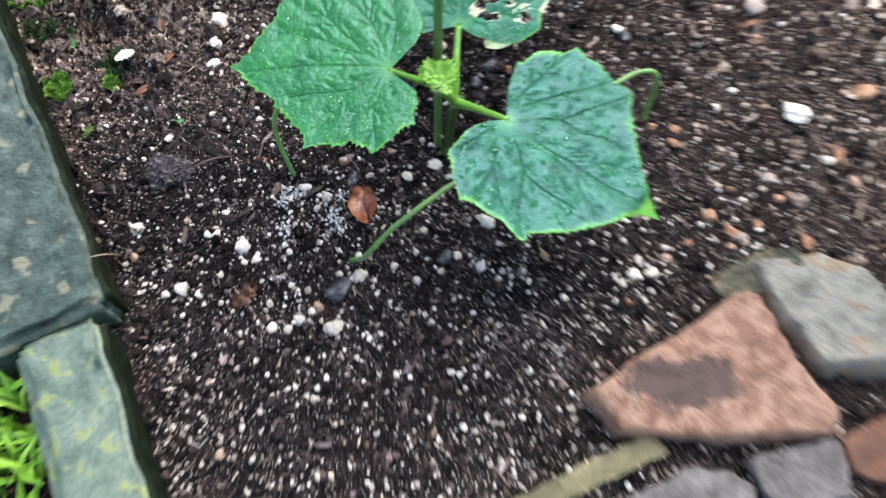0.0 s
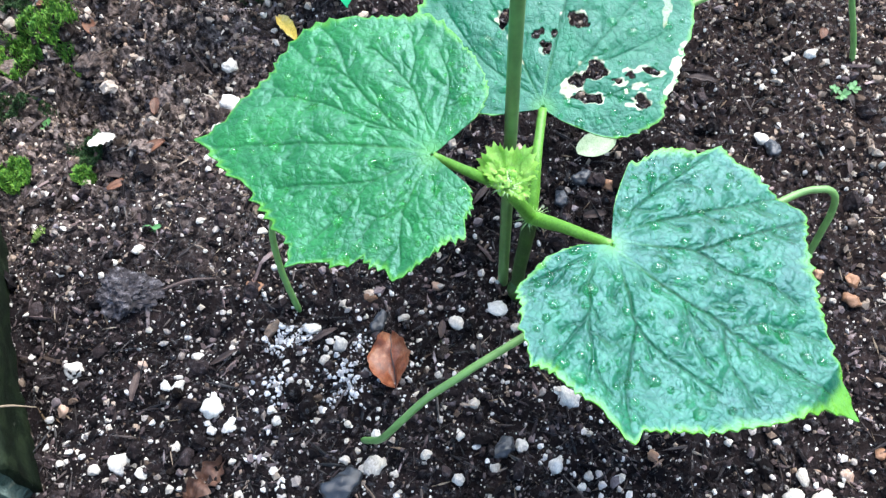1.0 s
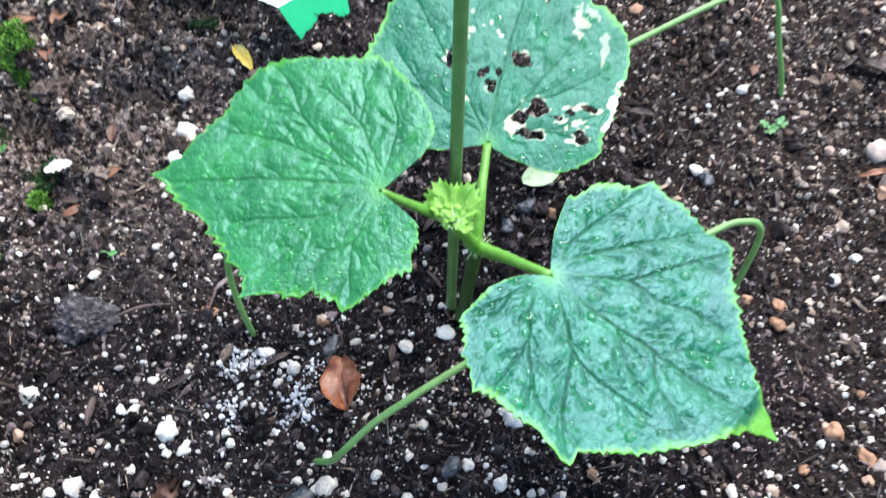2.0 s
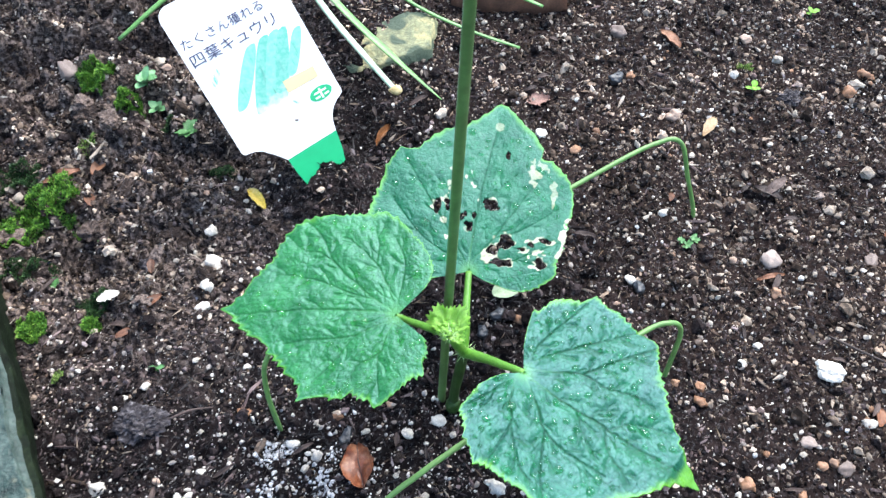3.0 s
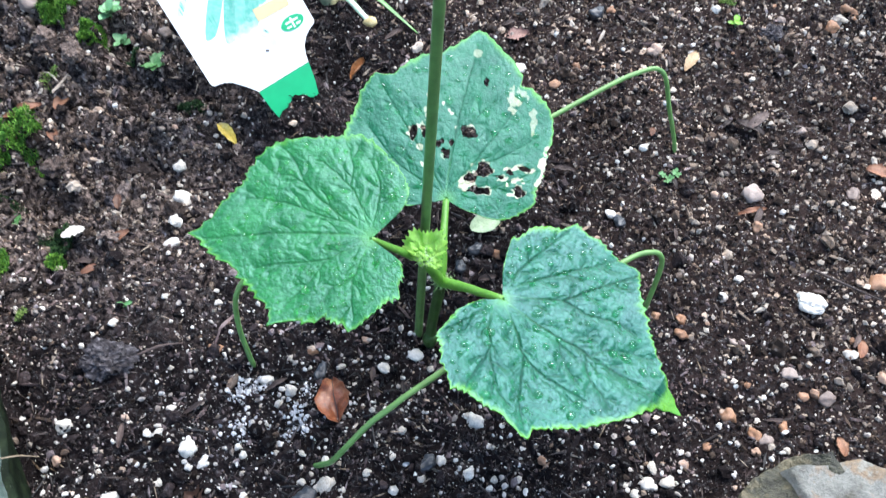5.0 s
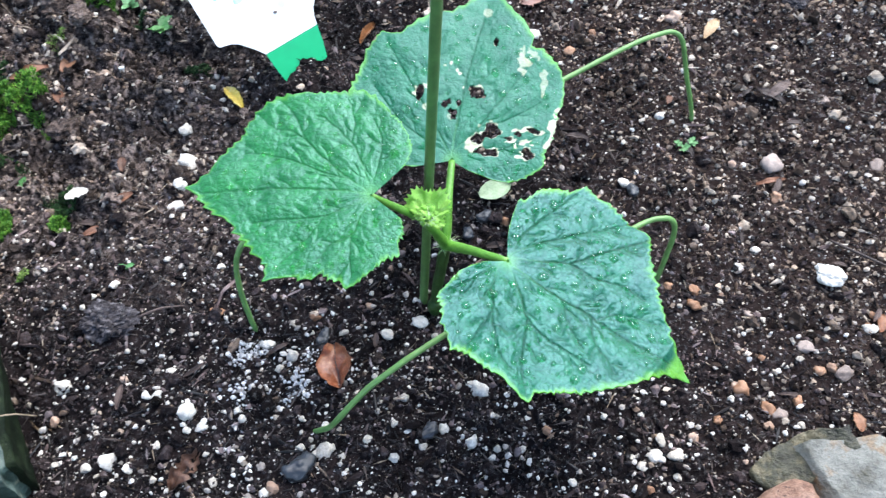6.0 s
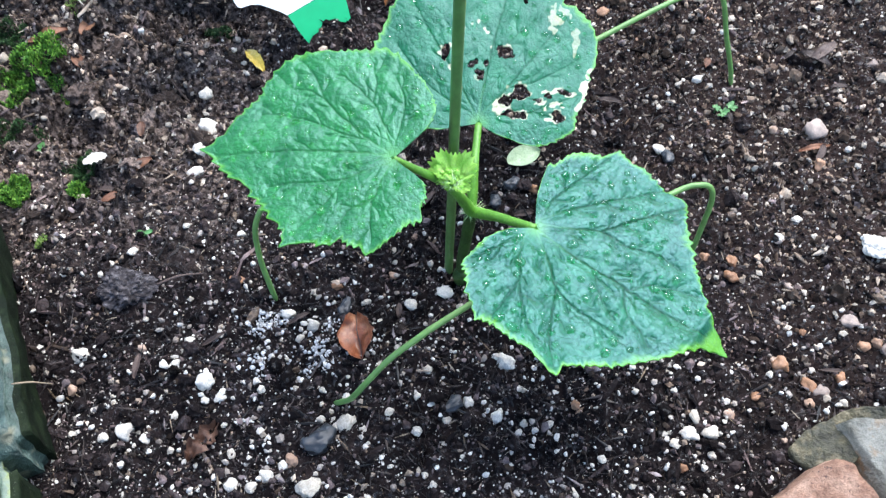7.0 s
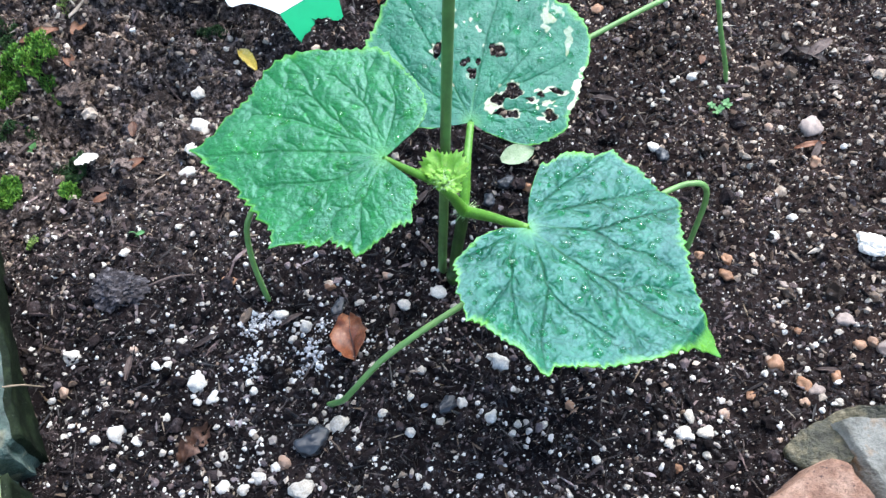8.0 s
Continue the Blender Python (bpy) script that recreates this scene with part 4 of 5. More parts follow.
J_L, J_R, J_B = (-0.0248, 0.0022, 0.1397), (0.0447, -0.0128, 0.1010), (0.0160, 0.0624, 0.0917)


def build_plant():
    plant = thing("cucumber_plant", "young cucumber plant with three large wet green leaves", "plant")
    # The lower stem carries the leaves' shade in its darker material.
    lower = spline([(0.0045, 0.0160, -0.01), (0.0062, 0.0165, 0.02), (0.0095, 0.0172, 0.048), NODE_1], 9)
    part("stem", tube("stem", lower, [0.0036, 0.0033, 0.0034, 0.0036], M_SHADED_STEM, 14, 0.05, 1), plant, "ridged lower stem, leaf shade and mud put into its dark colour")
    upper = spline([(0.0115, 0.0175, 0.066), NODE_1, (0.0068, 0.0130, 0.090), NODE_2, (0.004, 0.0075, 0.122)], 7)
    part("stem", tube("stem", upper, [0.0034, 0.0034, 0.0029, 0.0028, 0.0026], M_STEM, 14, 0.05, 1), plant, "pale green upper stem")
    collar = spline([(0.0045, 0.0155, -0.004), (0.0048, 0.0150, 0.003), (0.0058, 0.0155, 0.008)], 4)
    part("stem_base", tube("stem_base", collar, [0.0044, 0.0048, 0.0038], M_SHADED_STEM, 12, 0.12, 2), plant, "swollen pale base of the stem")
    for nm, a, b, lift, r in (("petiole", NODE_2, J_L, -0.001, 0.0023), ("petiole", NODE_1, J_R, 0.001, 0.0029), ("petiole", NODE_1, J_B, 0.006, 0.0027)):
        a, b = np.array(a), np.array(b)
        mid = (a + b) / 2 + np.array((0, 0, lift))
        part(nm, tube(nm, spline([a, (a + mid) / 2 + np.array((0, 0, lift * 0.3)), mid, b - np.array((0, 0, 0.0006))], 7), [r * 1.15, r * 1.05, r * 0.88, r * 0.74], M_STEM, 12, 0.05, 3), plant)
    for nm, blade, mat, J, u, nrm, lab, nd, big in (
            ("leaf", LEFT, M_LEAF_L, J_L, (-1.0, 0.008, 0.003), (0.002, -0.098, 0.995), "fresh green toothed leaf blade with water drops", 105, 0.0024),
            ("leaf", RIGHT, M_LEAF_R, J_R, (0.798, -0.597, -0.083), (0.163, 0.081, 0.983), "dark glossy toothed leaf blade with many water drops", 170, 0.0032),
            ("leaf", BACK, M_LEAF_B, J_B, (0.204, 0.959, 0.198), (0.073, -0.216, 0.974), "leaf blade eaten into holes with pale scars", 110, 0.0032)):
        blade.plan_drops(nd, 0.0008, big, 5 + nd)
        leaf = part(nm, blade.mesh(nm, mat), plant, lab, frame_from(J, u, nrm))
        blade.drops(leaf)
    # the growing tip: small crinkled leaves folded round the shoot
    for k, (ox, oy, oz, yaw, tilt, size) in enumerate(((0.0030, 0.0080, 0.1160, 86, 46, 0.0165), (0.0010, 0.0060, 0.1165, 150, 40, 0.0100), (0.0060, 0.0060, 0.1165, 24, 34, 0.0100), (0.0060, 0.0030, 0.1160, 320, 10, 0.0070))):
        th = np.linspace(-115, 115, 90)
        shape = 0.70 + 0.34 * smooth(np.abs(th) / 46) - 0.42 * smooth((np.abs(th) - 52) / 60) if k == 0 else 0.66 + 0.34 * np.cos(np.radians(th)) ** 2
        R = size * shape * (0.92 + 0.20 * (1 - np.abs(((np.arange(90) / 4.5) % 1.0) - 0.5) * 2) ** 2 + 0.08 * vnoise(th, 0 * th, 17, 80 + k))
        F, T = np.meshgrid(np.linspace(0.02, 1, 18), np.radians(th), indexing="ij")
        x, y = R[None] * F * np.cos(T), R[None] * F * np.sin(T) * 0.80
        z = 0.22 * np.abs(y) + 0.10 * size * F ** 2 * np.sin(T * 9 + k) + 0.05 * size * vnoise(x, y, size * 0.16, 40 + k)
        idx = (np.arange(17)[:, None] * 90 + np.arange(89)[None]).ravel()
        q = np.stack([idx, idx + 90, idx + 91, idx + 1], -1)
        n = x.size
        top, bot = np.stack([x, y, z], -1).reshape(-1, 3), np.stack([x, y, z - 0.0005], -1).reshape(-1, 3)
        m = pose(ox, oy, oz, 0, 0, yaw) @ pose(0, 0, 0, 0, -tilt, 0)
        part("young_leaf", mesh_np("young_leaf", np.vstack([top, bot]), np.vstack([q, q[:, ::-1] + n]), M_BUD), plant, "crinkled yellow-green young leaf", m)
    # bud cluster and bristles at the nodes
    rng = np.random.RandomState(3)
    n = 44
    me = scatter_mesh("bud", 0.0025 + rng.normal(0, 0.0030, n), 0.003 + rng.normal(0, 0.0022, n), 0.1225 + rng.normal(0, 0.0018, n), rng.uniform(0.0006, 0.0014, n), M_BUD, 4)
    part("bud", me, plant, "cluster of tiny pale buds")
    vs, fs = [], []
    for cx, cy, cz, cnt, ln in ((*NODE_1, 46, 0.0085), (*NODE_2, 24, 0.006), (0.003, 0.0, 0.121, 24, 0.006)):
        for _ in range(cnt):
            d = rng.normal(size=3)
            d[2] = abs(d[2]) * 0.6 + 0.05
            d /= np.linalg.norm(d)
            s = np.cross(d, (0.3, 0.5, 0.8))
            s /= np.linalg.norm(s)
            s2 = np.cross(d, s)
            b = np.array((cx, cy, cz)) + d * 0.0028
            w = 0.00028
            k = len(vs)
            vs += [b + s * w, b - s * 0.5 * w + s2 * 0.87 * w, b - s * 0.5 * w - s2 * 0.87 * w, b + d * ln * rng.uniform(0.35, 1) + s * rng.normal(0, 0.0009)]
            fs += [(k, k + 1, k + 3), (k + 1, k + 2, k + 3), (k + 2, k, k + 3)]
    h = part("bristles", mesh_np("bristles", np.array(vs), fs, M_HAIR), plant, "pale hairs round the nodes")
    h["kind"] = "stuff"


build_plant()


# ---------------- stake and wire pins ----------------
def build_stake():
    base = np.array((-0.0046, 0.0224, -0.04))
    d = np.array((0.050, 0.020, 1.0))
    path = [base + d * s for s in np.linspace(0, 0.66, 60)]
    st = thing("plant_stake", "thin dark green plastic-coated plant stake in the soil", "stake")
    part("rod", tube("rod", path, [0.0027] * 3, M_STAKE, 20, 0.012, 8), st)
    part("cap", tube("cap", [base + d * s for s in (0.655, 0.66, 0.668, 0.672)], [0.0030, 0.0030, 0.0026, 0.001], M_STAKE, 20), st, "rounded tip cap")


build_stake()


def wire_pin(pts, label):
    me = tube("ground_pin", spline(pts, 12), [0.0017] * 3, M_WIRE, 14, 0.02, 5)
    thing("ground_pin", label, "garden pin", "wire pins over the plant", me=me)


wire_pin([(-0.110, 0.002, -0.03), (-0.1125, 0.005, 0.0), (-0.1155, 0.014, 0.030), (-0.112, 0.021, 0.056), (-0.098, 0.031, 0.0665), (-0.05, 0.060, 0.069), (0.05, 0.119, 0.072), (0.13, 0.168, 0.076),
          (0.156, 0.183, 0.0745), (0.168, 0.1865, 0.0735), (0.1755, 0.1845, 0.066), (0.183, 0.1800, 0.040), (0.195, 0.1770, 0.002), (0.199, 0.174, -0.03)],
         "green coated wire pin arched from soil to soil")
wire_pin([(0.150, 0.034, -0.03), (0.1505, 0.035, 0.0), (0.1520, 0.038, 0.025), (0.1525, 0.0400, 0.046), (0.1495, 0.0405, 0.0585), (0.1425, 0.0400, 0.0630), (0.127, 0.0345, 0.0635), (0.08, 0.004, 0.066), (0.035, -0.0235, 0.068),
          (-0.004, -0.0500, 0.067), (-0.0167, -0.0583, 0.064), (-0.0291, -0.0648, 0.057), (-0.0401, -0.0704, 0.045), (-0.0485, -0.0733, 0.032), (-0.0550, -0.0727, 0.018),
          (-0.0620, -0.0695, 0.005), (-0.068, -0.0665, -0.005), (-0.082, -0.061, -0.014)],
         "green coated wire pin bent low over the soil")


# ---------------- plant tag ----------------
def outline_mesh(name, pts, thick, mat, z0=0.0):
    """A flat plate with the outline pts (in its plane), of that thickness."""
    bm = bmesh.new()
    f = bm.faces.new([bm.verts.new((x, y, z0)) for x, y in pts])
    r = bmesh.ops.extrude_face_region(bm, geom=[f])
    bmesh.ops.translate(bm, verts=[v for v in r["geom"] if isinstance(v, bmesh.types.BMVert)], vec=(0, 0, thick))
    return mesh_bm(name, bm, mat, smooth_shade=False)


def arc(cx, cy, r, a0, a1, n=8):
    return [(cx + r * math.cos(radians(a0 + (a1 - a0) * k / n)), cy + r * math.sin(radians(a0 + (a1 - a0) * k / n))) for k in range(n + 1)]


def text_mesh(name, body, size, mat):
    cu = bpy.data.curves.new(name, "FONT")
    cu.body, cu.size, cu.extrude, cu.resolution_u = body, size, 0.00008, 3
    ob = new("lettering_source", cu)
    dg = bpy.context.evaluated_depsgraph_get()
    me = bpy.data.meshes.new_from_object(ob.evaluated_get(dg))
    bpy.data.objects.remove(ob)
    bpy.data.curves.remove(cu)
    me.materials.clear()
    me.materials.append(mat)
    return me


def build_tag():
    w = Vector((0.768, 0.640, 0.030)).normalized()
    up = Vector((-0.453, 0.511, 0.731)).normalized()
    up = (up - w * up.dot(w)).normalized()
    m = Matrix((w, up, w.cross(up))).transposed().to_4x4()
    m.translation = Vector((-0.151, 0.198, 0.056))
    W, TOP = 0.0945, 0.114
    tag = thing("plant_label", "white plastic plant label printed with green cucumbers, stuck in soil", "plant label", m=m)
    body = arc(0.010, TOP - 0.010, 0.010, 180, 90) + arc(W - 0.010, TOP - 0.010, 0.010, 90, 0) + arc(W - 0.0028, 0.0005, 0.003, 0, -70, 4)
    body += [(W - 0.0065, -0.0042), (W - 0.0120, -0.0075), (W - 0.0165, -0.0125), (W - 0.0190, -0.0180), (W - 0.0205, -0.0242)]
    body += [(0.0285, -0.0242), (0.0250, -0.0195), (0.0205, -0.0145), (0.0150, -0.0088), (0.0100, -0.0062)] + arc(0.0040, -0.0015, 0.0035, -80, -180, 4)
    part("plate", outline_mesh("plate", body[::-1], 0.0006, M_TAG, -0.0006), tag)
    part("foot", outline_mesh("foot", [(0.0285, -0.0245), (0.0295, -0.036), (0.031, -0.046), (0.044, -0.085), (0.058, -0.085), (0.069, -0.046), (0.0715, -0.038), (W - 0.0205, -0.0245)], 0.0006, M_TAG_GREEN, -0.0006), tag, "green printed foot of the label")
    # printed cucumbers
    for k, (x0, x1, y0, y1, wd, mt) in enumerate(((0.018, 0.050, 0.024, 0.063, 0.0105, M_TAG_TEAL), (0.030, 0.062, 0.015, 0.064, 0.0112, M_TAG_TEAL_DARK), (0.038, 0.071, 0.011, 0.064, 0.0115, M_TAG_TEAL),
                                                  (0.046, 0.078, 0.011, 0.063, 0.0100, M_TAG_TEAL_DARK), (0.066, 0.0885, 0.028, 0.058, 0.0085, M_TAG_TEAL), (0.008, 0.020, 0.048, 0.060, 0.0050, M_TAG_FAINT))):
        ring = []
        for a in range(0, 360, 15):
            f = 0.5 + 0.5 * math.sin(radians(a))
            s = math.copysign(abs(math.cos(radians(a))) ** 0.5, math.cos(radians(a)))
            ring.append((x0 + (x1 - x0) * f + s * wd * 0.64, y0 + (y1 - y0) * f))
        part("printed_cucumber", outline_mesh("printed_cucumber", ring, 0.00005 + 0.000012 * k, mt, 0.0001), tag, "pale teal cucumber print")
        for j in range(5):
            rr = random.Random(k * 9 + j)
            f = rr.uniform(0.12, 0.88)
            cx, cy = x0 + (x1 - x0) * f + rr.uniform(-0.3, 0.3) * wd, y0 + (y1 - y0) * f
            part("printed_streak", outline_mesh("printed_streak", [(cx - 0.0004, cy), (cx, cy - 0.004), (cx + 0.0004, cy), (cx, cy + 0.004)], 0.00004, M_TAG_TEAL_DARK, 0.00026), tag)
    part("printed_panel", outline_mesh("printed_panel", [(0.0558, 0.0185), (0.0835, 0.0180), (0.0840, 0.0268), (0.0563, 0.0280)], 0.00005, M_TAG_CREAM, 0.00032), tag, "cream printed panel")
    part("printed_mark", outline_mesh("printed_mark", [(0.0785 + 0.0100 * math.cos(radians(a)), 0.0062 + 0.0052 * math.sin(radians(a))) for a in range(0, 360, 15)], 0.00005, M_TAG_GREEN, 0.00030), tag, "green oval printed mark")
    for x0, y0, x1, y1 in ((0.0730, 0.0068, 0.0840, 0.0082), (0.0778, 0.0022, 0.0794, 0.0100), (0.0725, 0.0034, 0.0765, 0.0048), (0.0808, 0.0034, 0.0848, 0.0048)):
        part("printed_bar", outline_mesh("printed_bar", [(x0, y0), (x1, y0), (x1, y1), (x0, y1)], 0.00004, M_TAG, 0.00036), tag, "white bar in the oval mark")
    for x0, y0, r in ((0.0600, 0.0115, 0.0042), (0.0555, 0.0090, 0.0030), (0.0575, 0.0010, 0.0030)):
        part("printed_spot", outline_mesh("printed_spot", arc(x0, y0, r, 0, 345, 14), 0.00005, M_TAG_FAINT, 0.0001), tag)
    part("dirt_speck", outline_mesh("dirt_speck", [(0.0490, -0.0020), (0.0515, -0.0032), (0.0520, -0.0021), (0.0498, -0.0008)], 0.0006, M_DARKBARK, 0.0001), tag, "speck of soil")
    for body_txt, x, y, wide, high in (("\u305f\u304f\u3055\u3093\u7372\u308c\u308b", 0.0040, 0.0805, 0.0690, 0.0080), ("\u56db\u8449\u30ad\u30e5\u30a6\u30ea", 0.0042, 0.0665, 0.0720, 0.0100)):
        me = text_mesh("lettering", body_txt, 0.01, M_TAG_INK)
        xs, ys = [v.co.x for v in me.vertices], [v.co.y for v in me.vertices]
        sx, sy = wide / (max(xs) - min(xs)), high / (max(ys) - min(ys))
        part("lettering", me, tag, "dark printed Japanese lettering", Matrix.Translation((x - min(xs) * sx, y - min(ys) * sy, 0.00045)) @ Matrix.Diagonal((sx, sy, 1, 1)))
    for x in (0.016, 0.027):
        part("printed_bar", outline_mesh("printed_bar", [(x, 0.0985), (x + 0.006, 0.0985), (x + 0.006, 0.1025), (x, 0.1025)], 0.00005, M_TAG_PINK, 0.0001), tag, "faded pink print")


build_tag()


# ---------------- border stones ----------------
def block_mesh(name, lx, ly, lz, mat, seed, bev=0.007, amp=0.004, cell=0.007, undercut=0.12):
    """A rough-hewn block, its top at z = 0, reaching down lz."""
    bm = bmesh.new()
    bmesh.ops.create_cube(bm, size=1, matrix=Matrix.Translation((0, 0, -lz / 2)) @ Matrix.Diagonal((lx, ly, lz, 1)))
    bmesh.ops.bevel(bm, geom=bm.edges[:], offset=bev, segments=3, affect="EDGES")
    for ax, ln in ((0, lx), (1, ly), (2, lz)):
        for k in range(1, int(ln / cell)):
            co, no = [0, 0, 0], [0, 0, 0]
            co[ax], no[ax] = (-ln / 2 + k * cell) if ax < 2 else (-k * cell), 1
            bmesh.ops.bisect_plane(bm, geom=bm.verts[:] + bm.edges[:] + bm.faces[:], plane_co=co, plane_no=no)
    # Bed-facing side wall: its shade is painted on with the slime's dark material.
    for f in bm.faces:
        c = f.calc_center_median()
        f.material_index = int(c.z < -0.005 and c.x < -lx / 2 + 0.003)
    off = Vector((seed * 3.1, seed * 1.7, 0))
    for v in bm.verts:
        p = v.co
        v.co = p + Vector(noise.noise_vector(p * 24 + off)) * amp + Vector(noise.noise_vector(p * 75 + off)) * amp * 0.45 + Vector(noise.noise_vector(p * 190 + off)) * amp * 0.10
        v.co.x += undercut * max(0.0, -v.co.z - 0.006) * (0.5 - v.co.x / lx)
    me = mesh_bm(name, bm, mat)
    me.materials.append(M_SHADED_SLIME)
    return me


def put_block(label, corner, far, width, lz, mat, seed, top=0.035):
    """corner and far: ends of the block's upper edge along the bed."""
    a, b = Vector((*corner, 0)), Vector((*far, 0))
    d = (b - a).normalized()
    out_ = Vector((-d.y, d.x, 0))
    mid = (a + b) / 2 + out_ * width / 2
    m = Matrix((out_, -d, Vector((0, 0, 1)))).transposed().to_4x4()
    m.translation = mid + Vector((0, 0, top))
    thing("border_stone", label, "edging stone", "stones edging the bed", me=block_mesh("border_stone", width, (b - a).length, lz, mat, seed), m=m)


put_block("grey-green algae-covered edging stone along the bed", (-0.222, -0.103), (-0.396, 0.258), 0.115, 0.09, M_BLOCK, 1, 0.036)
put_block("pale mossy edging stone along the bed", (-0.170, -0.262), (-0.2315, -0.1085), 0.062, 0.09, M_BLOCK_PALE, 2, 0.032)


# ---------------- rocks by the bed's front corner ----------------
def slab(name, label, corners, z_top, z_bot, mat, seed, flare=1.1, tilt=(0, 0)):
    """A broken flat stone whose upper face has these corners."""
    cx = sum(c[0] for c in corners) / len(corners)
    cy = sum(c[1] for c in corners) / len(corners)
    bm = bmesh.new()
    rings = []
    for z, s in ((z_bot, flare), ((z_top + z_bot) / 2, (1 + flare) / 2 + 0.01), (z_top, 1.0)):
        ring = []
        for k, (x, y) in enumerate(corners):
            x2, y2 = corners[(k + 1) % len(corners)]
            for j in range(8):
                f = j / 8
                px, py = x + (x2 - x) * f - cx, y + (y2 - y) * f - cy
                ring.append(bm.verts.new((px * s, py * s, z + tilt[0] * px + tilt[1] * py)))
        rings.append(ring)
    for a, b in zip(rings, rings[1:]):
        for k in range(len(a)):
            bm.faces.new((a[k], a[(k + 1) % len(a)], b[(k + 1) % len(a)], b[k]))
    inner = rings[-1]
    for s in (0.93, 0.8, 0.62, 0.42, 0.2):
        ring = [bm.verts.new((v.co.x * s / 1.0, v.co.y * s, z_top + tilt[0] * v.co.x * s + tilt[1] * v.co.y * s)) for v in rings[2]]
        for k in range(len(ring)):
            bm.faces.new((inner[k], inner[(k + 1) % len(ring)], ring[(k + 1) % len(ring)], ring[k]))
        inner = ring
    bm.faces.new(inner)
    bm.faces.new(rings[0][::-1])
    off = Vector((seed * 2.3, seed * 5.1, 0))
    for v in bm.verts:
        p = v.co.copy()
        edge = 1.0
        v.co = p + Vector(noise.noise_vector(p * 30 + off)) * 0.0035 * edge + Vector(noise.noise_vector(p * 110 + off)) * 0.0022 + Vector(noise.noise_vector(p * 260 + off)) * 0.0009
    me = mesh_bm(name, bm, mat)
    thing(name, label, "rock", "rocks at the bed's corner", me=me, m=Matrix.Translation((cx, cy, 0)))


slab("sandstone_slab", "pinkish-brown sandstone slab with a dark stain on the soil", [(0.097, -0.170), (0.131, -0.147), (0.202, -0.106), (0.211, -0.109), (0.226, -0.143), (0.250, -0.189), (0.243, -0.200), (0.163, -0.198), (0.113, -0.195)], 0.024, -0.02, M_SANDSTONE, 1)
slab("grey_rock", "smooth grey slate rock with brown staining", [(0.214, -0.084), (0.257, -0.080), (0.281, -0.092), (0.296, -0.113), (0.298, -0.156), (0.249, -0.157), (0.230, -0.127)], 0.022, -0.02, M_GREYROCK, 2, 1.22, (0.1, -0.1))
slab("fissured_rock", "olive-brown fissured rock leaning on the grey rock", [(0.186, -0.094), (0.205, -0.081), (0.222, -0.074), (0.243, -0.074), (0.246, -0.086), (0.226, -0.098), (0.212, -0.109), (0.198, -0.108)], 0.010, -0.03, M_FISSURE, 9, 1.08, (0.25, 0.0))
slab("olive_stone", "long olive-yellow stone half sunk in soil", [(0.030, -0.243), (0.050, -0.234), (0.095, -0.213), (0.135, -0.195), (0.144, -0.209), (0.105, -0.223), (0.075, -0.236), (0.050, -0.252)], 0.007, -0.03, M_OLIVE, 3)
slab("pale_stone", "pale grey broken stone in the soil", [(0.118, -0.236), (0.155, -0.219), (0.184, -0.219), (0.196, -0.228), (0.192, -0.248), (0.150, -0.268), (0.120, -0.258)], 0.007, -0.03, M_PALESTONE, 4)
slab("pale_stone", "pale grey broken stone in the soil", [(0.194, -0.215), (0.222, -0.205), (0.252, -0.201), (0.254, -0.238), (0.225, -0.250), (0.203, -0.240)], 0.011, -0.03, M_PALESTONE, 5)
slab("red_stone", "dull red-brown stone beside the slab", [(0.259, -0.201), (0.286, -0.188), (0.312, -0.192), (0.312, -0.222), (0.282, -0.230), (0.259, -0.224)], 0.007, -0.03, M_TERRACOTTA, 6)
slab("lichen_stone", "flat yellow lichen-covered stone lying in the soil", [(-0.096, 0.335), (-0.083, 0.362), (-0.064, 0.376), (-0.030, 0.396), (-0.006, 0.392), (-0.010, 0.350), (-0.045, 0.330), (-0.075, 0.320)], 0.0225, -0.01, M_YELLOWROCK, 7, 1.15)
slab("brick_piece", "weathered terracotta brick piece at the bed's back", [(0.010, 0.428), (0.060, 0.420), (0.118, 0.424), (0.120, 0.470), (0.012, 0.474)], 0.022, -0.02, M_TERRACOTTA, 8, 1.03)


# ---------------- grass beyond the border ----------------
def blades(name, label, category, n, area, h_lo, h_hi, w, mat, seed, lean=0.6, hump=None):
    """Upright curved blades over the part of an area that area[4] keeps; hump: (x, y, radius) of a cushion they stand on."""
    rng = np.random.RandomState(seed)
    x, y = rng.uniform(area[0], area[1], int(n * 4)), rng.uniform(area[2], area[3], int(n * 4))
    k = area[4](x, y)
    x, y = x[k][:int(n)], y[k][:int(n)]
    n = len(x)
    z = soil_height(x, y) - 0.002
    if hump:
        z = z + 0.001 + 0.006 * np.maximum(0, 1 - ((x - hump[0]) ** 2 + (y - hump[1]) ** 2) / hump[2] ** 2)
    a, h = rng.uniform(0, 2 * math.pi, n), rng.uniform(h_lo, h_hi, n)
    ln, ws = rng.uniform(0.2, 1, n) * lean * h, w * rng.uniform(0.6, 1.3, n)
    dx, dy = np.cos(a), np.sin(a)
    rows = []
    for f, ww in ((0, 0.7), (0.35, 1.0), (0.7, 0.8), (1.0, 0.05)):
        c = np.stack([x + dx * ln * f ** 1.8, y + dy * ln * f ** 1.8, z + h * (f - 0.25 * lean * f * f)], -1)
        s = np.stack([-dy * ws * ww, dx * ws * ww, 0 * x], -1)
        rows += [c - s, c + s + np.array((0, 0, w * 0.4 * ww))]
    v = np.stack(rows, 1).reshape(-1, 3)
    base = (np.arange(n) * 8)[:, None, None]
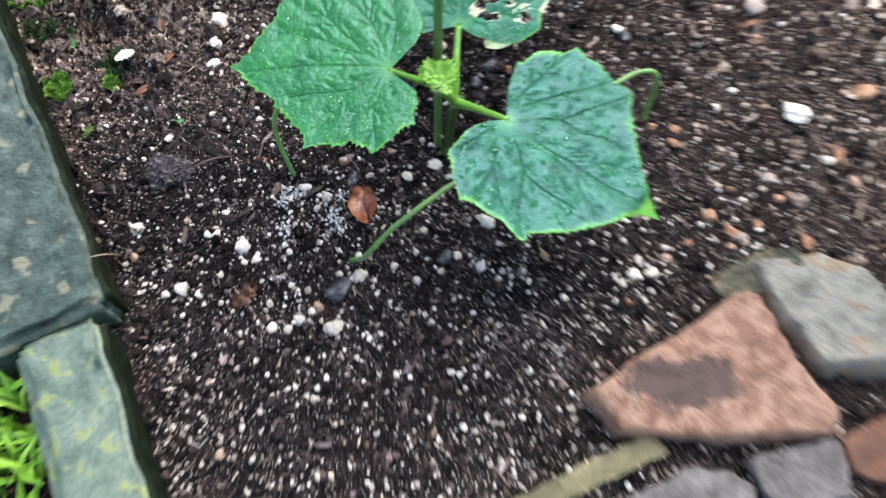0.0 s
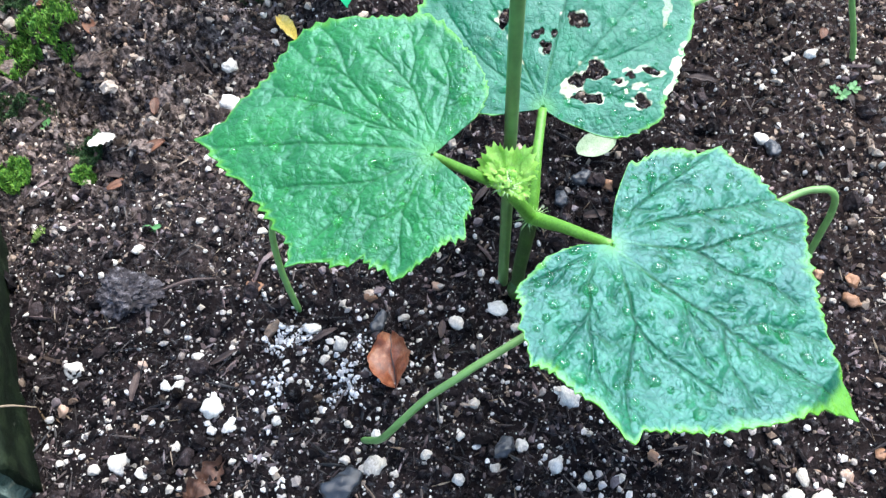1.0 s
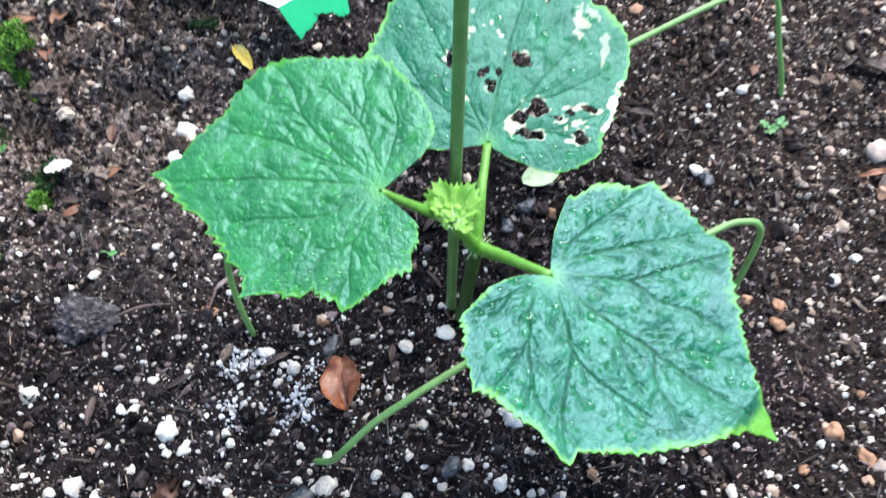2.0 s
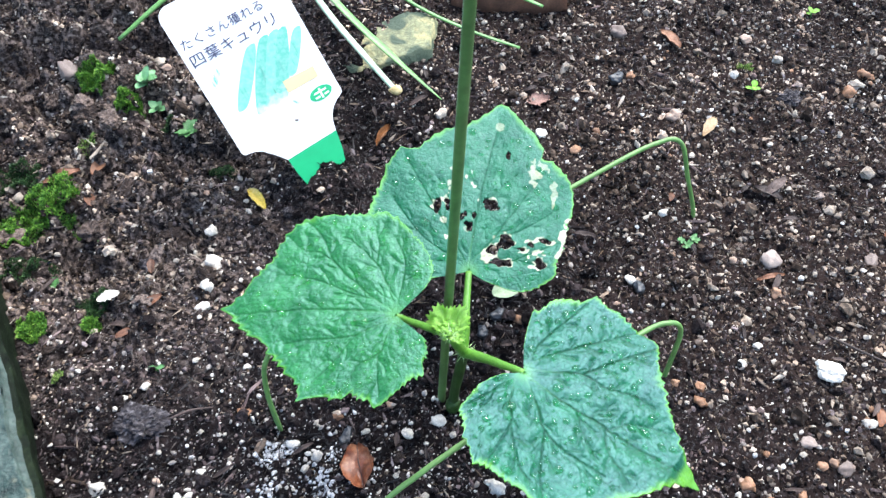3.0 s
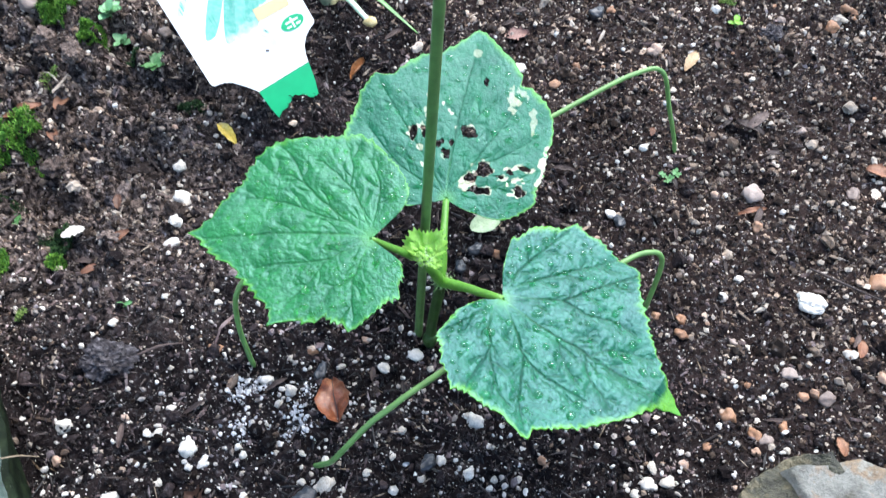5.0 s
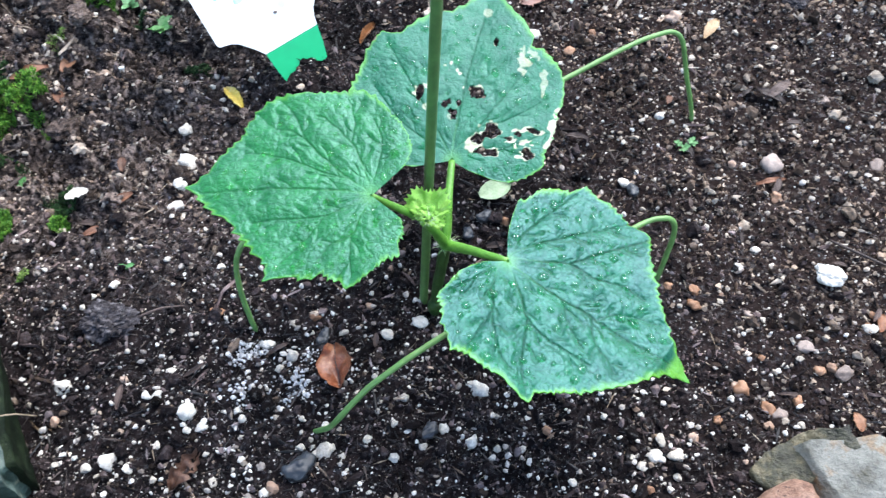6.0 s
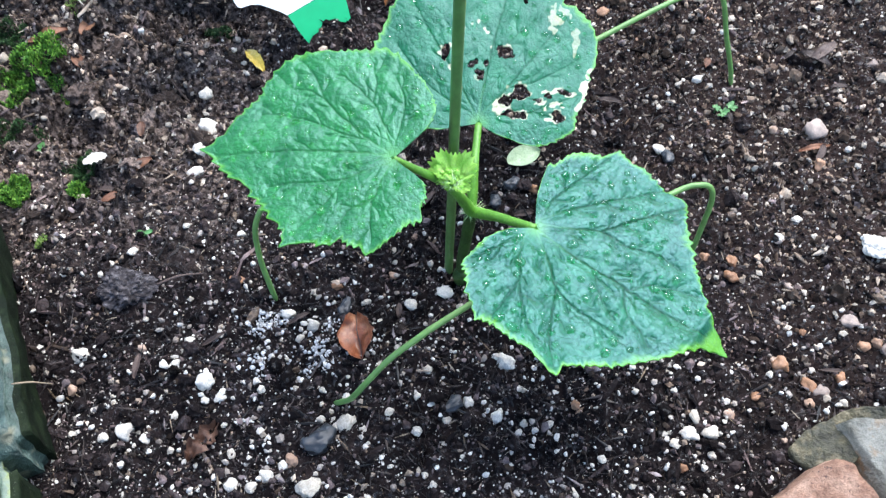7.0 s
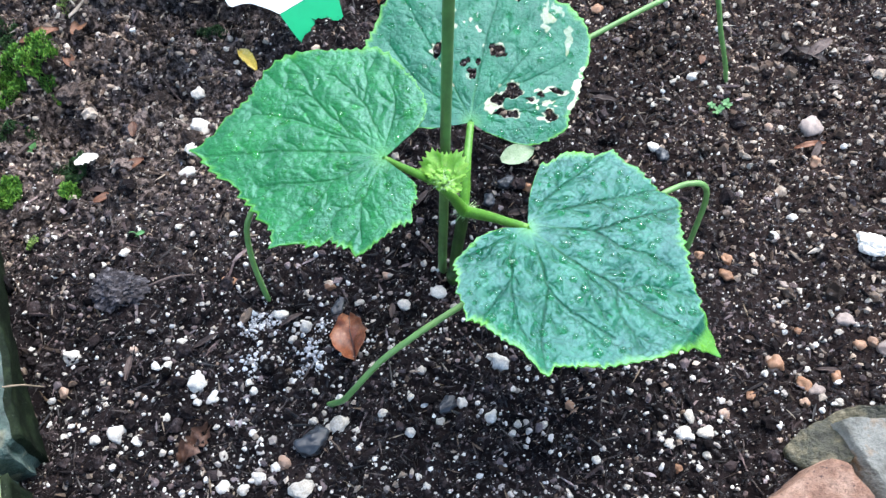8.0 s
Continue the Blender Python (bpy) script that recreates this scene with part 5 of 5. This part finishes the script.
    fs = (base + np.array([(2 * j, 2 * j + 1, 2 * j + 3, 2 * j + 2) for j in range(3)])[None]).reshape(-1, 4)
    return thing(name, label, category, kind="stuff", me=mesh_np(name, v, fs, mat))


blades("grass", "bright green grass growing beside the edging stones", "grass", 1600, (-0.50, -0.20, -0.36, -0.10, lambda x, y: x < -0.300 + 0.32 * (-0.12 - y)), 0.02, 0.05, 0.0022, M_GRASS, 31, 0.9)
MOSSES = ((-0.289, 0.312, 0.026, 0), (-0.262, 0.286, 0.016, 0), (-0.312, 0.195, 0.034, 0), (-0.338, 0.172, 0.026, 0), (-0.260, 0.108, 0.018, 1), (-0.263, 0.089, 0.010, 0), (-0.296, 0.086, 0.020, 0),
          (-0.320, 0.136, 0.020, 1), (-0.352, 0.225, 0.028, 1), (-0.292, 0.248, 0.012, 2), (-0.181, 0.226, 0.013, 1), (-0.272, 0.043, 0.007, 2), (0.270, 0.335, 0.012, 2), (-0.228, 0.268, 0.012, 1))
for k, (mx, my, mr, tone) in enumerate(MOSSES):
    blades("moss_cushion", ("low bright green moss cushion on damp soil", "dark green moss film on damp soil", "thin yellow-green moss on damp soil")[tone], "moss", (4200, 3200, 1300)[tone] * (mr / 0.026) ** 1.5,
           (mx - mr, mx + mr, my - mr, my + mr, lambda x, y: np.hypot(x - mx, (y - my) * 1.2) < mr * (0.70 + 0.42 * vnoise(x, y, 0.016, 300 + k) + 0.30 * vnoise(x, y, 0.006, 330 + k))),
           0.0014, (0.0040, 0.0026, 0.0024)[tone], 0.00042, (M_MOSS, M_MOSS_DARK, M_MOSS_PALE)[tone], 50 + k, 0.7, (mx, my, mr))


# ---------------- weeds ----------------
def leaflet(length, width, mat, name="weed_leaf", curl=0.25):
    n, k = 9, 5
    vs, fs = [], []
    for side_z in (0.0, -0.0003):
        for i in range(n):
            f = i / (n - 1)
            hw = width / 2 * math.sin(math.pi * min(1, f * 0.96 + 0.04)) ** 0.6
            for j in range(k):
                g = 2 * j / (k - 1) - 1
                vs.append((length * f, hw * g, curl * length * (f * (1 - f)) * 1.2 + 0.25 * width * g * g * 0.5 + side_z))
    for i in range(n - 1):
        for j in range(k - 1):
            a = i * k + j
            fs.append((a, a + k, a + k + 1, a + 1))
            fs.append(tuple(n * k + q for q in (a + 1, a + k + 1, a + k, a)))
    return mesh_np(name, np.array(vs), fs, mat)


def weed(x, y, size, count, label, mat, seed, flat=25):
    rng = random.Random(seed)
    z = z_at(x, y) + 0.002
    w = thing("weed", label, "weed", "small weeds", m=Matrix.Translation((x, y, z)))
    for i in range(count):
        part("weed_leaf", leaflet(size * rng.uniform(0.6, 1), size * rng.uniform(0.4, 0.65), mat), w, "", pose(0, 0, rng.uniform(0, 0.004), 0, -rng.uniform(5, flat), 360 * i / count + rng.uniform(-20, 20)))
    part("weed_stalk", tube("weed_stalk", [(0, 0, -0.006), (0.0003, 0, 0.0), (0, 0.0003, 0.003)], [0.0007, 0.0006], M_WEED, 8), w)


weed(-0.249, 0.302, 0.014, 12, "pale mint-green lobed weed seedling on damp soil", M_PALEWEED, 1, 45)
weed(-0.243, 0.290, 0.010, 7, "pale mint-green lobed weed seedling on damp soil", M_PALEWEED, 2, 60)
weed(-0.212, 0.262, 0.013, 15, "green crinkled weed rosette on damp soil", M_WEED, 3)
weed(0.271, 0.310, 0.009, 4, "tiny bright green seedling in brown soil", M_GRASS, 4)
weed(0.186, 0.146, 0.0055, 6, "tiny blue-green weed tuft in the soil", M_WEED, 5)
weed(0.192, 0.151, 0.005, 6, "tiny blue-green weed tuft in the soil", M_WEED, 6)
weed(0.181, 0.150, 0.005, 5, "tiny blue-green weed tuft in the soil", M_WEED, 7)
weed(-0.300, 0.128, 0.010, 5, "small green weed at the edge of the moss", M_WEED, 8)
weed(-0.270, 0.170, 0.010, 3, "small green weed at the edge of the moss", M_WEED, 9)
weed(-0.200, 0.045, 0.007, 2, "small pale green weed sprout in soil", M_WEED, 10)
weed(0.345, 0.405, 0.009, 4, "tiny bright green seedling in brown soil", M_GRASS, 11)

thing("fallen_seed_leaf", "pale green oval seed leaf lying on the soil", "leaf", me=leaflet(0.024, 0.0165, M_COTY, "fallen_seed_leaf", 0.1), m=pose(0.036, 0.104, z_at(0.045, 0.11) + 0.0055, 0, -4, 22))


# ---------------- cut stems lying at the back ----------------
def cut_stem(pts, r, mat, label, squash=0.6, end=None, point=False):
    ob = thing("cut_stem", label, "plant stem", "cut stems on the soil")
    part("stalk", tube("stalk", spline(pts, 8), [r, r, r, r * (0.15 if point else 0.8)], mat, 12, 0.04, 6, squash), ob)
    if end:
        part("cut_end", rock_mesh("cut_end", end, 77, 2, 0.12), ob, "dry yellow cut end", Matrix.Translation(pts[-1]) @ Matrix.Diagonal((r * 1.8, r * 1.5, r * 1.2, 1)))


cut_stem([(-0.160, 0.465, 0.075), (-0.104, 0.375, 0.050), (-0.068, 0.322, 0.042), (-0.038, 0.281, 0.036)], 0.0034, M_PALESTEM, "pale whitish-green cut stem with a yellow end", 0.6, M_CUTEND)
cut_stem([(-0.155, 0.466, 0.072), (-0.091, 0.377, 0.050), (-0.046, 0.330, 0.034), (0.000, 0.293, 0.012)], 0.0042, M_CUTSTEM, "green flattened cut stem lying on the soil", 0.3, point=True)
cut_stem([(-0.100, 0.470, 0.040), (-0.030, 0.405, 0.028), (0.020, 0.380, 0.016), (0.071, 0.363, 0.006)], 0.0022, M_CUTSTEM, "thin green cut stem lying on the soil", 0.6)
cut_stem([(0.030, 0.470, 0.030), (0.064, 0.425, 0.022), (0.094, 0.405, 0.018)], 0.0030, M_CUTSTEM, "short green cut stem lying on the soil", 0.5)
cut_stem([(-0.210, 0.410, 0.060), (-0.245, 0.385, 0.048), (-0.283, 0.356, 0.030)], 0.0026, M_CUTSTEM, "green cut stem poking from behind the label", 0.7)


# ---------------- loose things on the soil ----------------
def flake(x, y, length, width, yaw, mat, name, label, category, group="", seed=0, lift=0.003, tilt=6, curl=0.6, fold=0.0, crumple=0.04, ragged=0.07, rib=False):
    """A curled dry leaf or bark flake with its own thickness."""
    rng = np.random.RandomState(seed + 100)
    n, k = 15, 9
    u, v = np.meshgrid(np.linspace(0, 1, n), np.linspace(-1, 1, k), indexing="ij")
    hw = width / 2 * np.sin(np.pi * (0.05 + 0.92 * u)) ** 0.7 * (1 + ragged * rng.uniform(-1, 1, (n, 1)) * np.sign(v) ** 2 + ragged * rng.uniform(-1, 1, (n, k)) * (np.abs(v) > 0.9))
    X = length * (u - 0.5)
    Y = hw * v
    Z = curl * width * (0.25 * v ** 2) + 0.1 * length * np.sin(np.pi * u) + crumple * length * vnoise(X * 1000, Y * 1000, 4.0, seed) + fold * width * np.abs(v) - 0.0007 * np.exp(-(v / 0.12) ** 2)
    top = np.stack([X, Y, Z], -1).reshape(-1, 3)
    idx = (np.arange(n - 1)[:, None] * k + np.arange(k - 1)[None]).ravel()
    q = np.stack([idx, idx + k, idx + k + 1, idx + 1], -1)
    m = len(top)
    ring = [i * k for i in range(n)] + [(n - 1) * k + j for j in range(1, k)] + [i * k + k - 1 for i in range(n - 2, -1, -1)] + list(range(k - 2, 0, -1))
    side = [(a, b, b + m, a + m) for a, b in zip(ring, ring[1:] + ring[:1])]
    fs = [tuple(f) for f in q.tolist()] + [tuple(f) for f in (q[:, ::-1] + m).tolist()] + side
    me = mesh_np(name, np.vstack([top, top - np.array((0, 0, 0.0007))]), fs, mat)
    ob = thing(name, label, category, group, me=me, m=pose(x, y, z_at(x, y) + lift, tilt, rng.uniform(-8, 8), yaw))
    if rib:
        mid = top.reshape(n, k, 3)[:, k // 2] + np.array((0, 0, 0.0004))
        part("midrib", tube("midrib", [tuple(p) for p in mid], [0.0005, 0.0004, 0.0002], M_DARKBARK, 6), ob, "dark dry midrib")
    return ob


flake(-0.0555, -0.027, 0.0285, 0.0215, 100, M_DEADLEAF, "dead_leaf", "curled orange-brown dead leaf on the soil", "dead leaf", "dead leaves", 1, 0.003, -12, 0.3, 0.22, 0.07, rib=True, ragged=0.1)
flake(-0.141, -0.092, 0.026, 0.012, 62, M_SCRAP, "dead_leaf", "crumpled brown dead leaf scrap on the soil", "dead leaf", "dead leaves", 2, 0.001, 14, 0.7, 0.4, 0.30, ragged=0.3)
flake(-0.1485, 0.196, 0.025, 0.009, 128, M_YELLOW, "fallen_petal", "yellow withered petal lying on dark soil", "petal", "", 3, 0.004)
for k, (x, y, ln, w, yaw) in enumerate(((-0.213, 0.099, 0.017, 0.007, 40), (-0.229, 0.075, 0.014, 0.006, 30), (-0.221, 0.133, 0.013, 0.006, 100), (-0.281, 0.196, 0.014, 0.008, 120), (0.181, 0.193, 0.009, 0.005, 70),
                                        (-0.308, 0.219, 0.030, 0.009, 25), (-0.283, 0.233, 0.018, 0.010, 70), (0.344, 0.147, 0.018, 0.013, 150), (0.291, 0.004, 0.014, 0.007, 70), (0.256, -0.065, 0.012, 0.007, 95), (0.244, 0.118, 0.022, 0.004, 10), (0.209, 0.376, 0.028, 0.010, 120))):
    flake(x, y, ln, w, yaw, M_BARK, "bark_flake", "reddish-brown bark flake lying on soil", "bark", "bark flakes", 10 + k)
flake(-0.049, 0.254, 0.022, 0.0062, 62, M_CINNAMON, "bark_flake", "cinnamon-brown rolled bark strip on the soil", "bark", "bark flakes", 28, 0.004, 4, 1.6, 0.5, 0.02, 0.12)
flake(0.084, 0.303, 0.021, 0.014, 12, M_PINKBARK, "bark_flake", "flat pinkish-brown bark flake on the soil", "bark", "bark flakes", 29, 0.003, 5, 0.3, 0.1, 0.08, 0.2)
flake(0.225, 0.267, 0.023, 0.009, 55, M_STRAW, "bark_flake", "pale straw-coloured bark flake on soil", "bark", "bark flakes", 30)
flake(0.257, 0.193, 0.024, 0.009, 150, M_DARKBARK, "bark_flake", "dark brown bark flake lying on soil", "bark", "bark flakes", 31)
flake(0.264, 0.199, 0.030, 0.008, 40, M_DARKBARK, "bark_flake", "dark brown bark flake lying on soil", "bark", "bark flakes", 32)
for k in range(60):
    x, y = random.uniform(-0.3, 0.3), random.uniform(-0.15, 0.4)
    flake(x, y, random.uniform(0.008, 0.02), random.uniform(0.002, 0.005), random.uniform(0, 180), M_DARKBARK, "bark_flake", "dark rotting wood chip on the soil", "bark", "bark flakes", 60 + k, 0.0025)

thing("soil_clod", "dark crusted clod of soil", "clod", me=clod_mesh("soil_clod", M_CLOD, 6, 5, 4.6), m=pose(-0.205, 0.005, 0.004, 0, 0, 12) @ Matrix.Diagonal((0.0200, 0.0170, 0.0100, 1)))

for x, y, a, b, h, yaw, mt, lab in ((-0.297, 0.277, 0.017, 0.012, 0.010, 30, M_LUMP, "crusted brown clod of garden soil"), (-0.272, 0.262, 0.012, 0.010, 0.008, 110, M_LUMP, "crusted brown clod of garden soil"),
                                   (-0.259, 0.250, 0.010, 0.009, 0.008, 70, M_CLOD, "dark crusted clod of soil"), (-0.121, 0.180, 0.0060, 0.0052, 0.0045, 0, M_CLOD, "small black wet clod of soil"),
                                   (0.302, 0.299, 0.014, 0.011, 0.008, 20, M_CLOD, "grey crusted clod of soil"), (-0.255, 0.205, 0.016, 0.012, 0.007, 60, M_LUMP, "crusted brown clod of garden soil"),
                                   (-0.215, 0.168, 0.018, 0.013, 0.007, 150, M_LUMP, "crusted brown clod of garden soil"), (-0.228, 0.148, 0.014, 0.012, 0.007, 10, M_CLOD, "dark crusted clod of soil")):
    thing("soil_clod", lab, "clod", "larger clods", me=clod_mesh("soil_clod", mt, int(abs(x) * 900), 5, 3.4), m=pose(x, y, z_at(x, y) + h * 0.2, 0, 0, yaw) @ Matrix.Diagonal((a, b, h, 1)))

PERLITE = [rock_mesh("perlite_grain", M_PERLITE, 200 + k, 3, 0.32, crust=0.10) for k in range(8)]
TAN = [rock_mesh("pebble", M_TAN, 300 + k, 3, 0.42, crust=0.09) for k in range(6)]
GREY = [rock_mesh("pebble", M_GREY, 320 + k, 3, 0.42, crust=0.08) for k in range(6)]


def stone(kinds, x, y, mm, name, label, category, group, rng, high=0.75):
    r = mm / 2000
    m = pose(x, y, z_at(x, y) + r * 0.35, rng.uniform(-20, 20), rng.uniform(-20, 20), rng.uniform(0, 360)) @ Matrix.Diagonal((r * rng.uniform(0.95, 1.25), r * rng.uniform(0.8, 1.05), r * rng.uniform(0.65, high + 0.1), 1))
    return thing(name, label, category, group, me=rng.choice(kinds), m=m)


rng_s = random.Random(17)
WHITE = [(-0.181, 0.167, 9.4), (-0.176, 0.139, 13.3), (-0.176, 0.114, 11.4), (-0.178, 0.098, 9.6), (-0.206, 0.032, 6.9), (-0.225, -0.038, 10.4), (-0.188, -0.086, 12.6), (-0.176, -0.089, 7.0), (-0.200, -0.089, 7.1),
         (-0.145, -0.056, 11.8), (-0.135, -0.065, 6.2), (-0.161, -0.075, 5.6), (-0.085, -0.018, 8.3), (-0.092, -0.027, 6.2), (-0.102, -0.009, 7.8), (-0.060, -0.080, 11.9), (-0.074, -0.078, 5.0), (-0.102, -0.111, 8.6),
         (-0.121, -0.116, 9.3), (-0.077, -0.118, 13.0), (-0.109, -0.118, 6.6), (-0.025, -0.004, 9.0), (-0.005, 0.006, 9.1), (-0.014, -0.046, 5.3), (-0.035, -0.074, 5.9), (-0.019, -0.083, 5.9), (0.010, -0.065, 6.6)]
WHITE_2 = [(0.027, -0.074, 7.8), (0.042, -0.079, 5.2), (0.056, -0.079, 5.2), (0.032, -0.040, 11.4), (0.138, -0.074, 7.4), (0.135, -0.084, 9.3), (0.146, -0.084, 8.7), (0.126, -0.090, 6.6), (0.190, 0.077, 5.4), (0.205, 0.043, 6.1),
           (0.139, 0.117, 7.9), (-0.164, -0.047, 7.1), (-0.170, -0.047, 5.7), (-0.160, -0.028, 6.4), (-0.139, 0.049, 5.3), (-0.219, -0.087, 5.0), (0.083, 0.263, 10.0), (0.258, 0.330, 9.0), (0.282, -0.001, 10.0), (0.220, 0.058, 6.9), (0.173, 0.179, 7.4)]
for x, y, mm in WHITE + WHITE_2:
    stone(PERLITE, x, y, mm, "perlite_grain", "white porous perlite grain on dark soil", "perlite", "larger perlite grains", rng_s)
thing("white_stone", "chalky white angular stone on brown soil", "stone", me=rock_mesh("white_stone", M_PERLITE, 215, 4, 0.42, 1.0, crust=0.07), m=pose(0.262, 0.036, 0.003, 0, 0, 150) @ Matrix.Diagonal((0.0102, 0.0074, 0.0060, 1)))
flake(-0.246, 0.104, 0.0165, 0.0078, 32, M_PERLITE, "stone_shard", "flat white stone shard on the soil", "stone", "", 44, 0.0085, 10, 0.1, crumple=0.02, ragged=0.22)
for k in range(150):
    x, y = rng_s.uniform(-0.23, 0.25), rng_s.uniform(-0.16, 0.22)
    if rng_s.random() < 0.25 + 0.75 * float(smooth((0.28 - x) / 0.25) * smooth((0.14 - y) / 0.16)):
        stone(PERLITE, x, y, rng_s.uniform(2.8, 5.5), "perlite_grain", "white porous perlite grain on dark soil", "perlite", "larger perlite grains", rng_s)
for k in range(120):
    x, y = rng_s.uniform(-0.20, 0.17), rng_s.uniform(-0.235, -0.04)
    if x > 0.09 and y < -0.10:
        continue
    stone(PERLITE, x, y, rng_s.uniform(2.0, 3.3) + 3.5 * rng_s.random() ** 4, "perlite_grain", "white porous perlite grain on dark soil", "perlite", "larger perlite grains", rng_s)
TANS = [(0.171, 0.015, 9.5), (0.157, 0.030, 6.6), (0.054, 0.085, 9.0), (0.204, -0.066, 6.3), (0.159, -0.072, 5.4), (0.192, -0.042, 10.6), (0.208, -0.022, 5.1), (-0.089, -0.102, 8.5), (-0.226, -0.060, 7.3), (-0.073, 0.011, 6.4),
        (-0.137, 0.013, 9.5), (-0.038, 0.019, 5.7), (-0.025, 0.046, 5.1), (-0.186, -0.035, 5.8), (0.207, -0.055, 9.2), (0.243, 0.102, 8.2), (0.128, -0.104, 5.9), (0.072, -0.068, 5.9), (0.250, -0.029, 5.9), (0.197, 0.282, 12.3),
        (0.374, 0.328, 12.6), (0.352, 0.304, 11.1), (0.110, 0.243, 9.6), (0.278, 0.375, 11.4), (-0.222, 0.348, 11.0)]
TANS += [(0.196, 0.281, 11), (0.131, 0.268, 7), (0.168, 0.335, 8), (0.218, 0.132, 7), (0.315, 0.051, 15), (0.282, -0.001, 8), (0.299, -0.018, 10), (0.242, -0.030, 7), (0.225, -0.050, 7), (0.158, -0.072, 6), (0.208, -0.054, 7),
         (0.191, -0.041, 9), (0.173, 0.025, 7), (-0.237, 0.326, 9), (-0.244, 0.216, 6)]
for x, y, mm in TANS:
    stone(TAN, x, y, mm, "pebble", "small orange-tan pebble on the soil", "pebble", "tan pebbles", rng_s)
for x, y, mm in [(0.323, 0.132, 12), (0.300, 0.195, 8), (0.256, -0.033, 11), (0.206, 0.010, 8), (0.205, 0.042, 6), (-0.202, 0.283, 10), (0.212, -0.059, 8), (0.246, 0.132, 16.5), (0.237, -0.015, 8.9), (0.165, 0.393, 15.7), (-0.320, 0.322, 19.0), (0.312, 0.315, 8.0)]:
    stone(GREY, x, y, mm, "pebble", "rounded grey-brown pebble on the soil", "pebble", "grey pebbles", rng_s)
for k in range(110):
    x, y = rng_s.uniform(-0.3, 0.42), rng_s.uniform(-0.16, 0.5)
    if rng_s.random() < 0.2 + 0.8 * float(brown_share(x, y)):
        tan = rng_s.random() < 0.5
        stone(TAN if tan else GREY, x, y, rng_s.uniform(2.2, 5.2), "pebble", "small orange-tan pebble on the soil" if tan else "rounded grey-brown pebble on the soil", "pebble", "tan pebbles" if tan else "grey pebbles", rng_s)
DARKS = rock_mesh("dark_stone", M_DARK, 401, 4, 0.38, crust=0.04)
for x, y, a, b, yaw in ((-0.074, -0.091, 0.0105, 0.0085, 0), (-0.067, -0.004, 0.005, 0.0075, 10), (0.027, 0.074, 0.0055, 0.005, 40), (0.038, 0.088, 0.006, 0.005, 0), (0.001, -0.068, 0.007, 0.005, 20), (0.144, 0.109, 0.006, 0.005, 60), (0.155, 0.331, 0.008, 0.007, 0)):
    thing("dark_stone", "smooth blue-black wet stone on the soil", "stone", "dark wet stones", me=DARKS, m=pose(x, y, z_at(x, y) + 0.002, 0, 0, yaw) @ Matrix.Diagonal((a, b, min(a, b) * 0.75, 1)))

# slow-release fertiliser grains near the pin's foot
HEAPS = ((-0.117, -0.017, 0.0045, 80), (-0.108, -0.012, 0.0040, 40), (-0.113, -0.045, 0.0040, 50), (-0.083, -0.034, 0.0050, 60), (-0.077, -0.043, 0.0045, 55), (-0.073, -0.017, 0.0050, 26), (-0.048, -0.030, 0.0040, 14), (-0.095, -0.034, 0.018, 50))
fx = np.concatenate([rs.normal(cx, s, n) for cx, cy, s, n in HEAPS])
fy = np.concatenate([rs.normal(cy, s, n) for cx, cy, s, n in HEAPS])
thing("fertiliser_grains", "pale bluish fertiliser grains strewn on the soil", "fertiliser", kind="stuff",
      me=scatter_mesh("fertiliser_grains", fx, fy, soil_height(fx, fy) + 0.0012, 0.0005 * 2.6 ** rs.rand(len(fx)), M_FERT, 71, 0.45, 0, 0.45))


# thin twigs and straws
def twig(pts, r, mat, label):
    thing("twig", label, "twig", "thin twigs on the soil", me=tube("twig", spline(pts, 8), [r * 0.7, r, r * 0.8, r * 0.4], mat, 8, 0.15, 9))


twig([(0.269, 0.063, 0.003), (0.288, 0.048, 0.006), (0.312, 0.035, 0.004)], 0.0011, M_DARKBARK, "thin dark crooked twig on brown soil")
twig([(-0.184, 0.006, 0.006), (-0.170, 0.011, 0.008), (-0.156, 0.014, 0.006)], 0.0009, M_DARKBARK, "thin dark twig beside the soil clod")
twig([(-0.217, 0.189, z_at(-0.217, 0.189) + 0.002), (-0.199, 0.172, z_at(-0.199, 0.172) + 0.004), (-0.181, 0.159, z_at(-0.181, 0.159) + 0.002)], 0.0008, M_DARKBARK, "thin dark twig on crusted soil")
twig([(-0.239, -0.073, 0.037), (-0.232, -0.069, 0.030), (-0.225, -0.066, 0.020)], 0.0006, M_PALEFIBRE, "thin pale straw leaning on the edging stone")
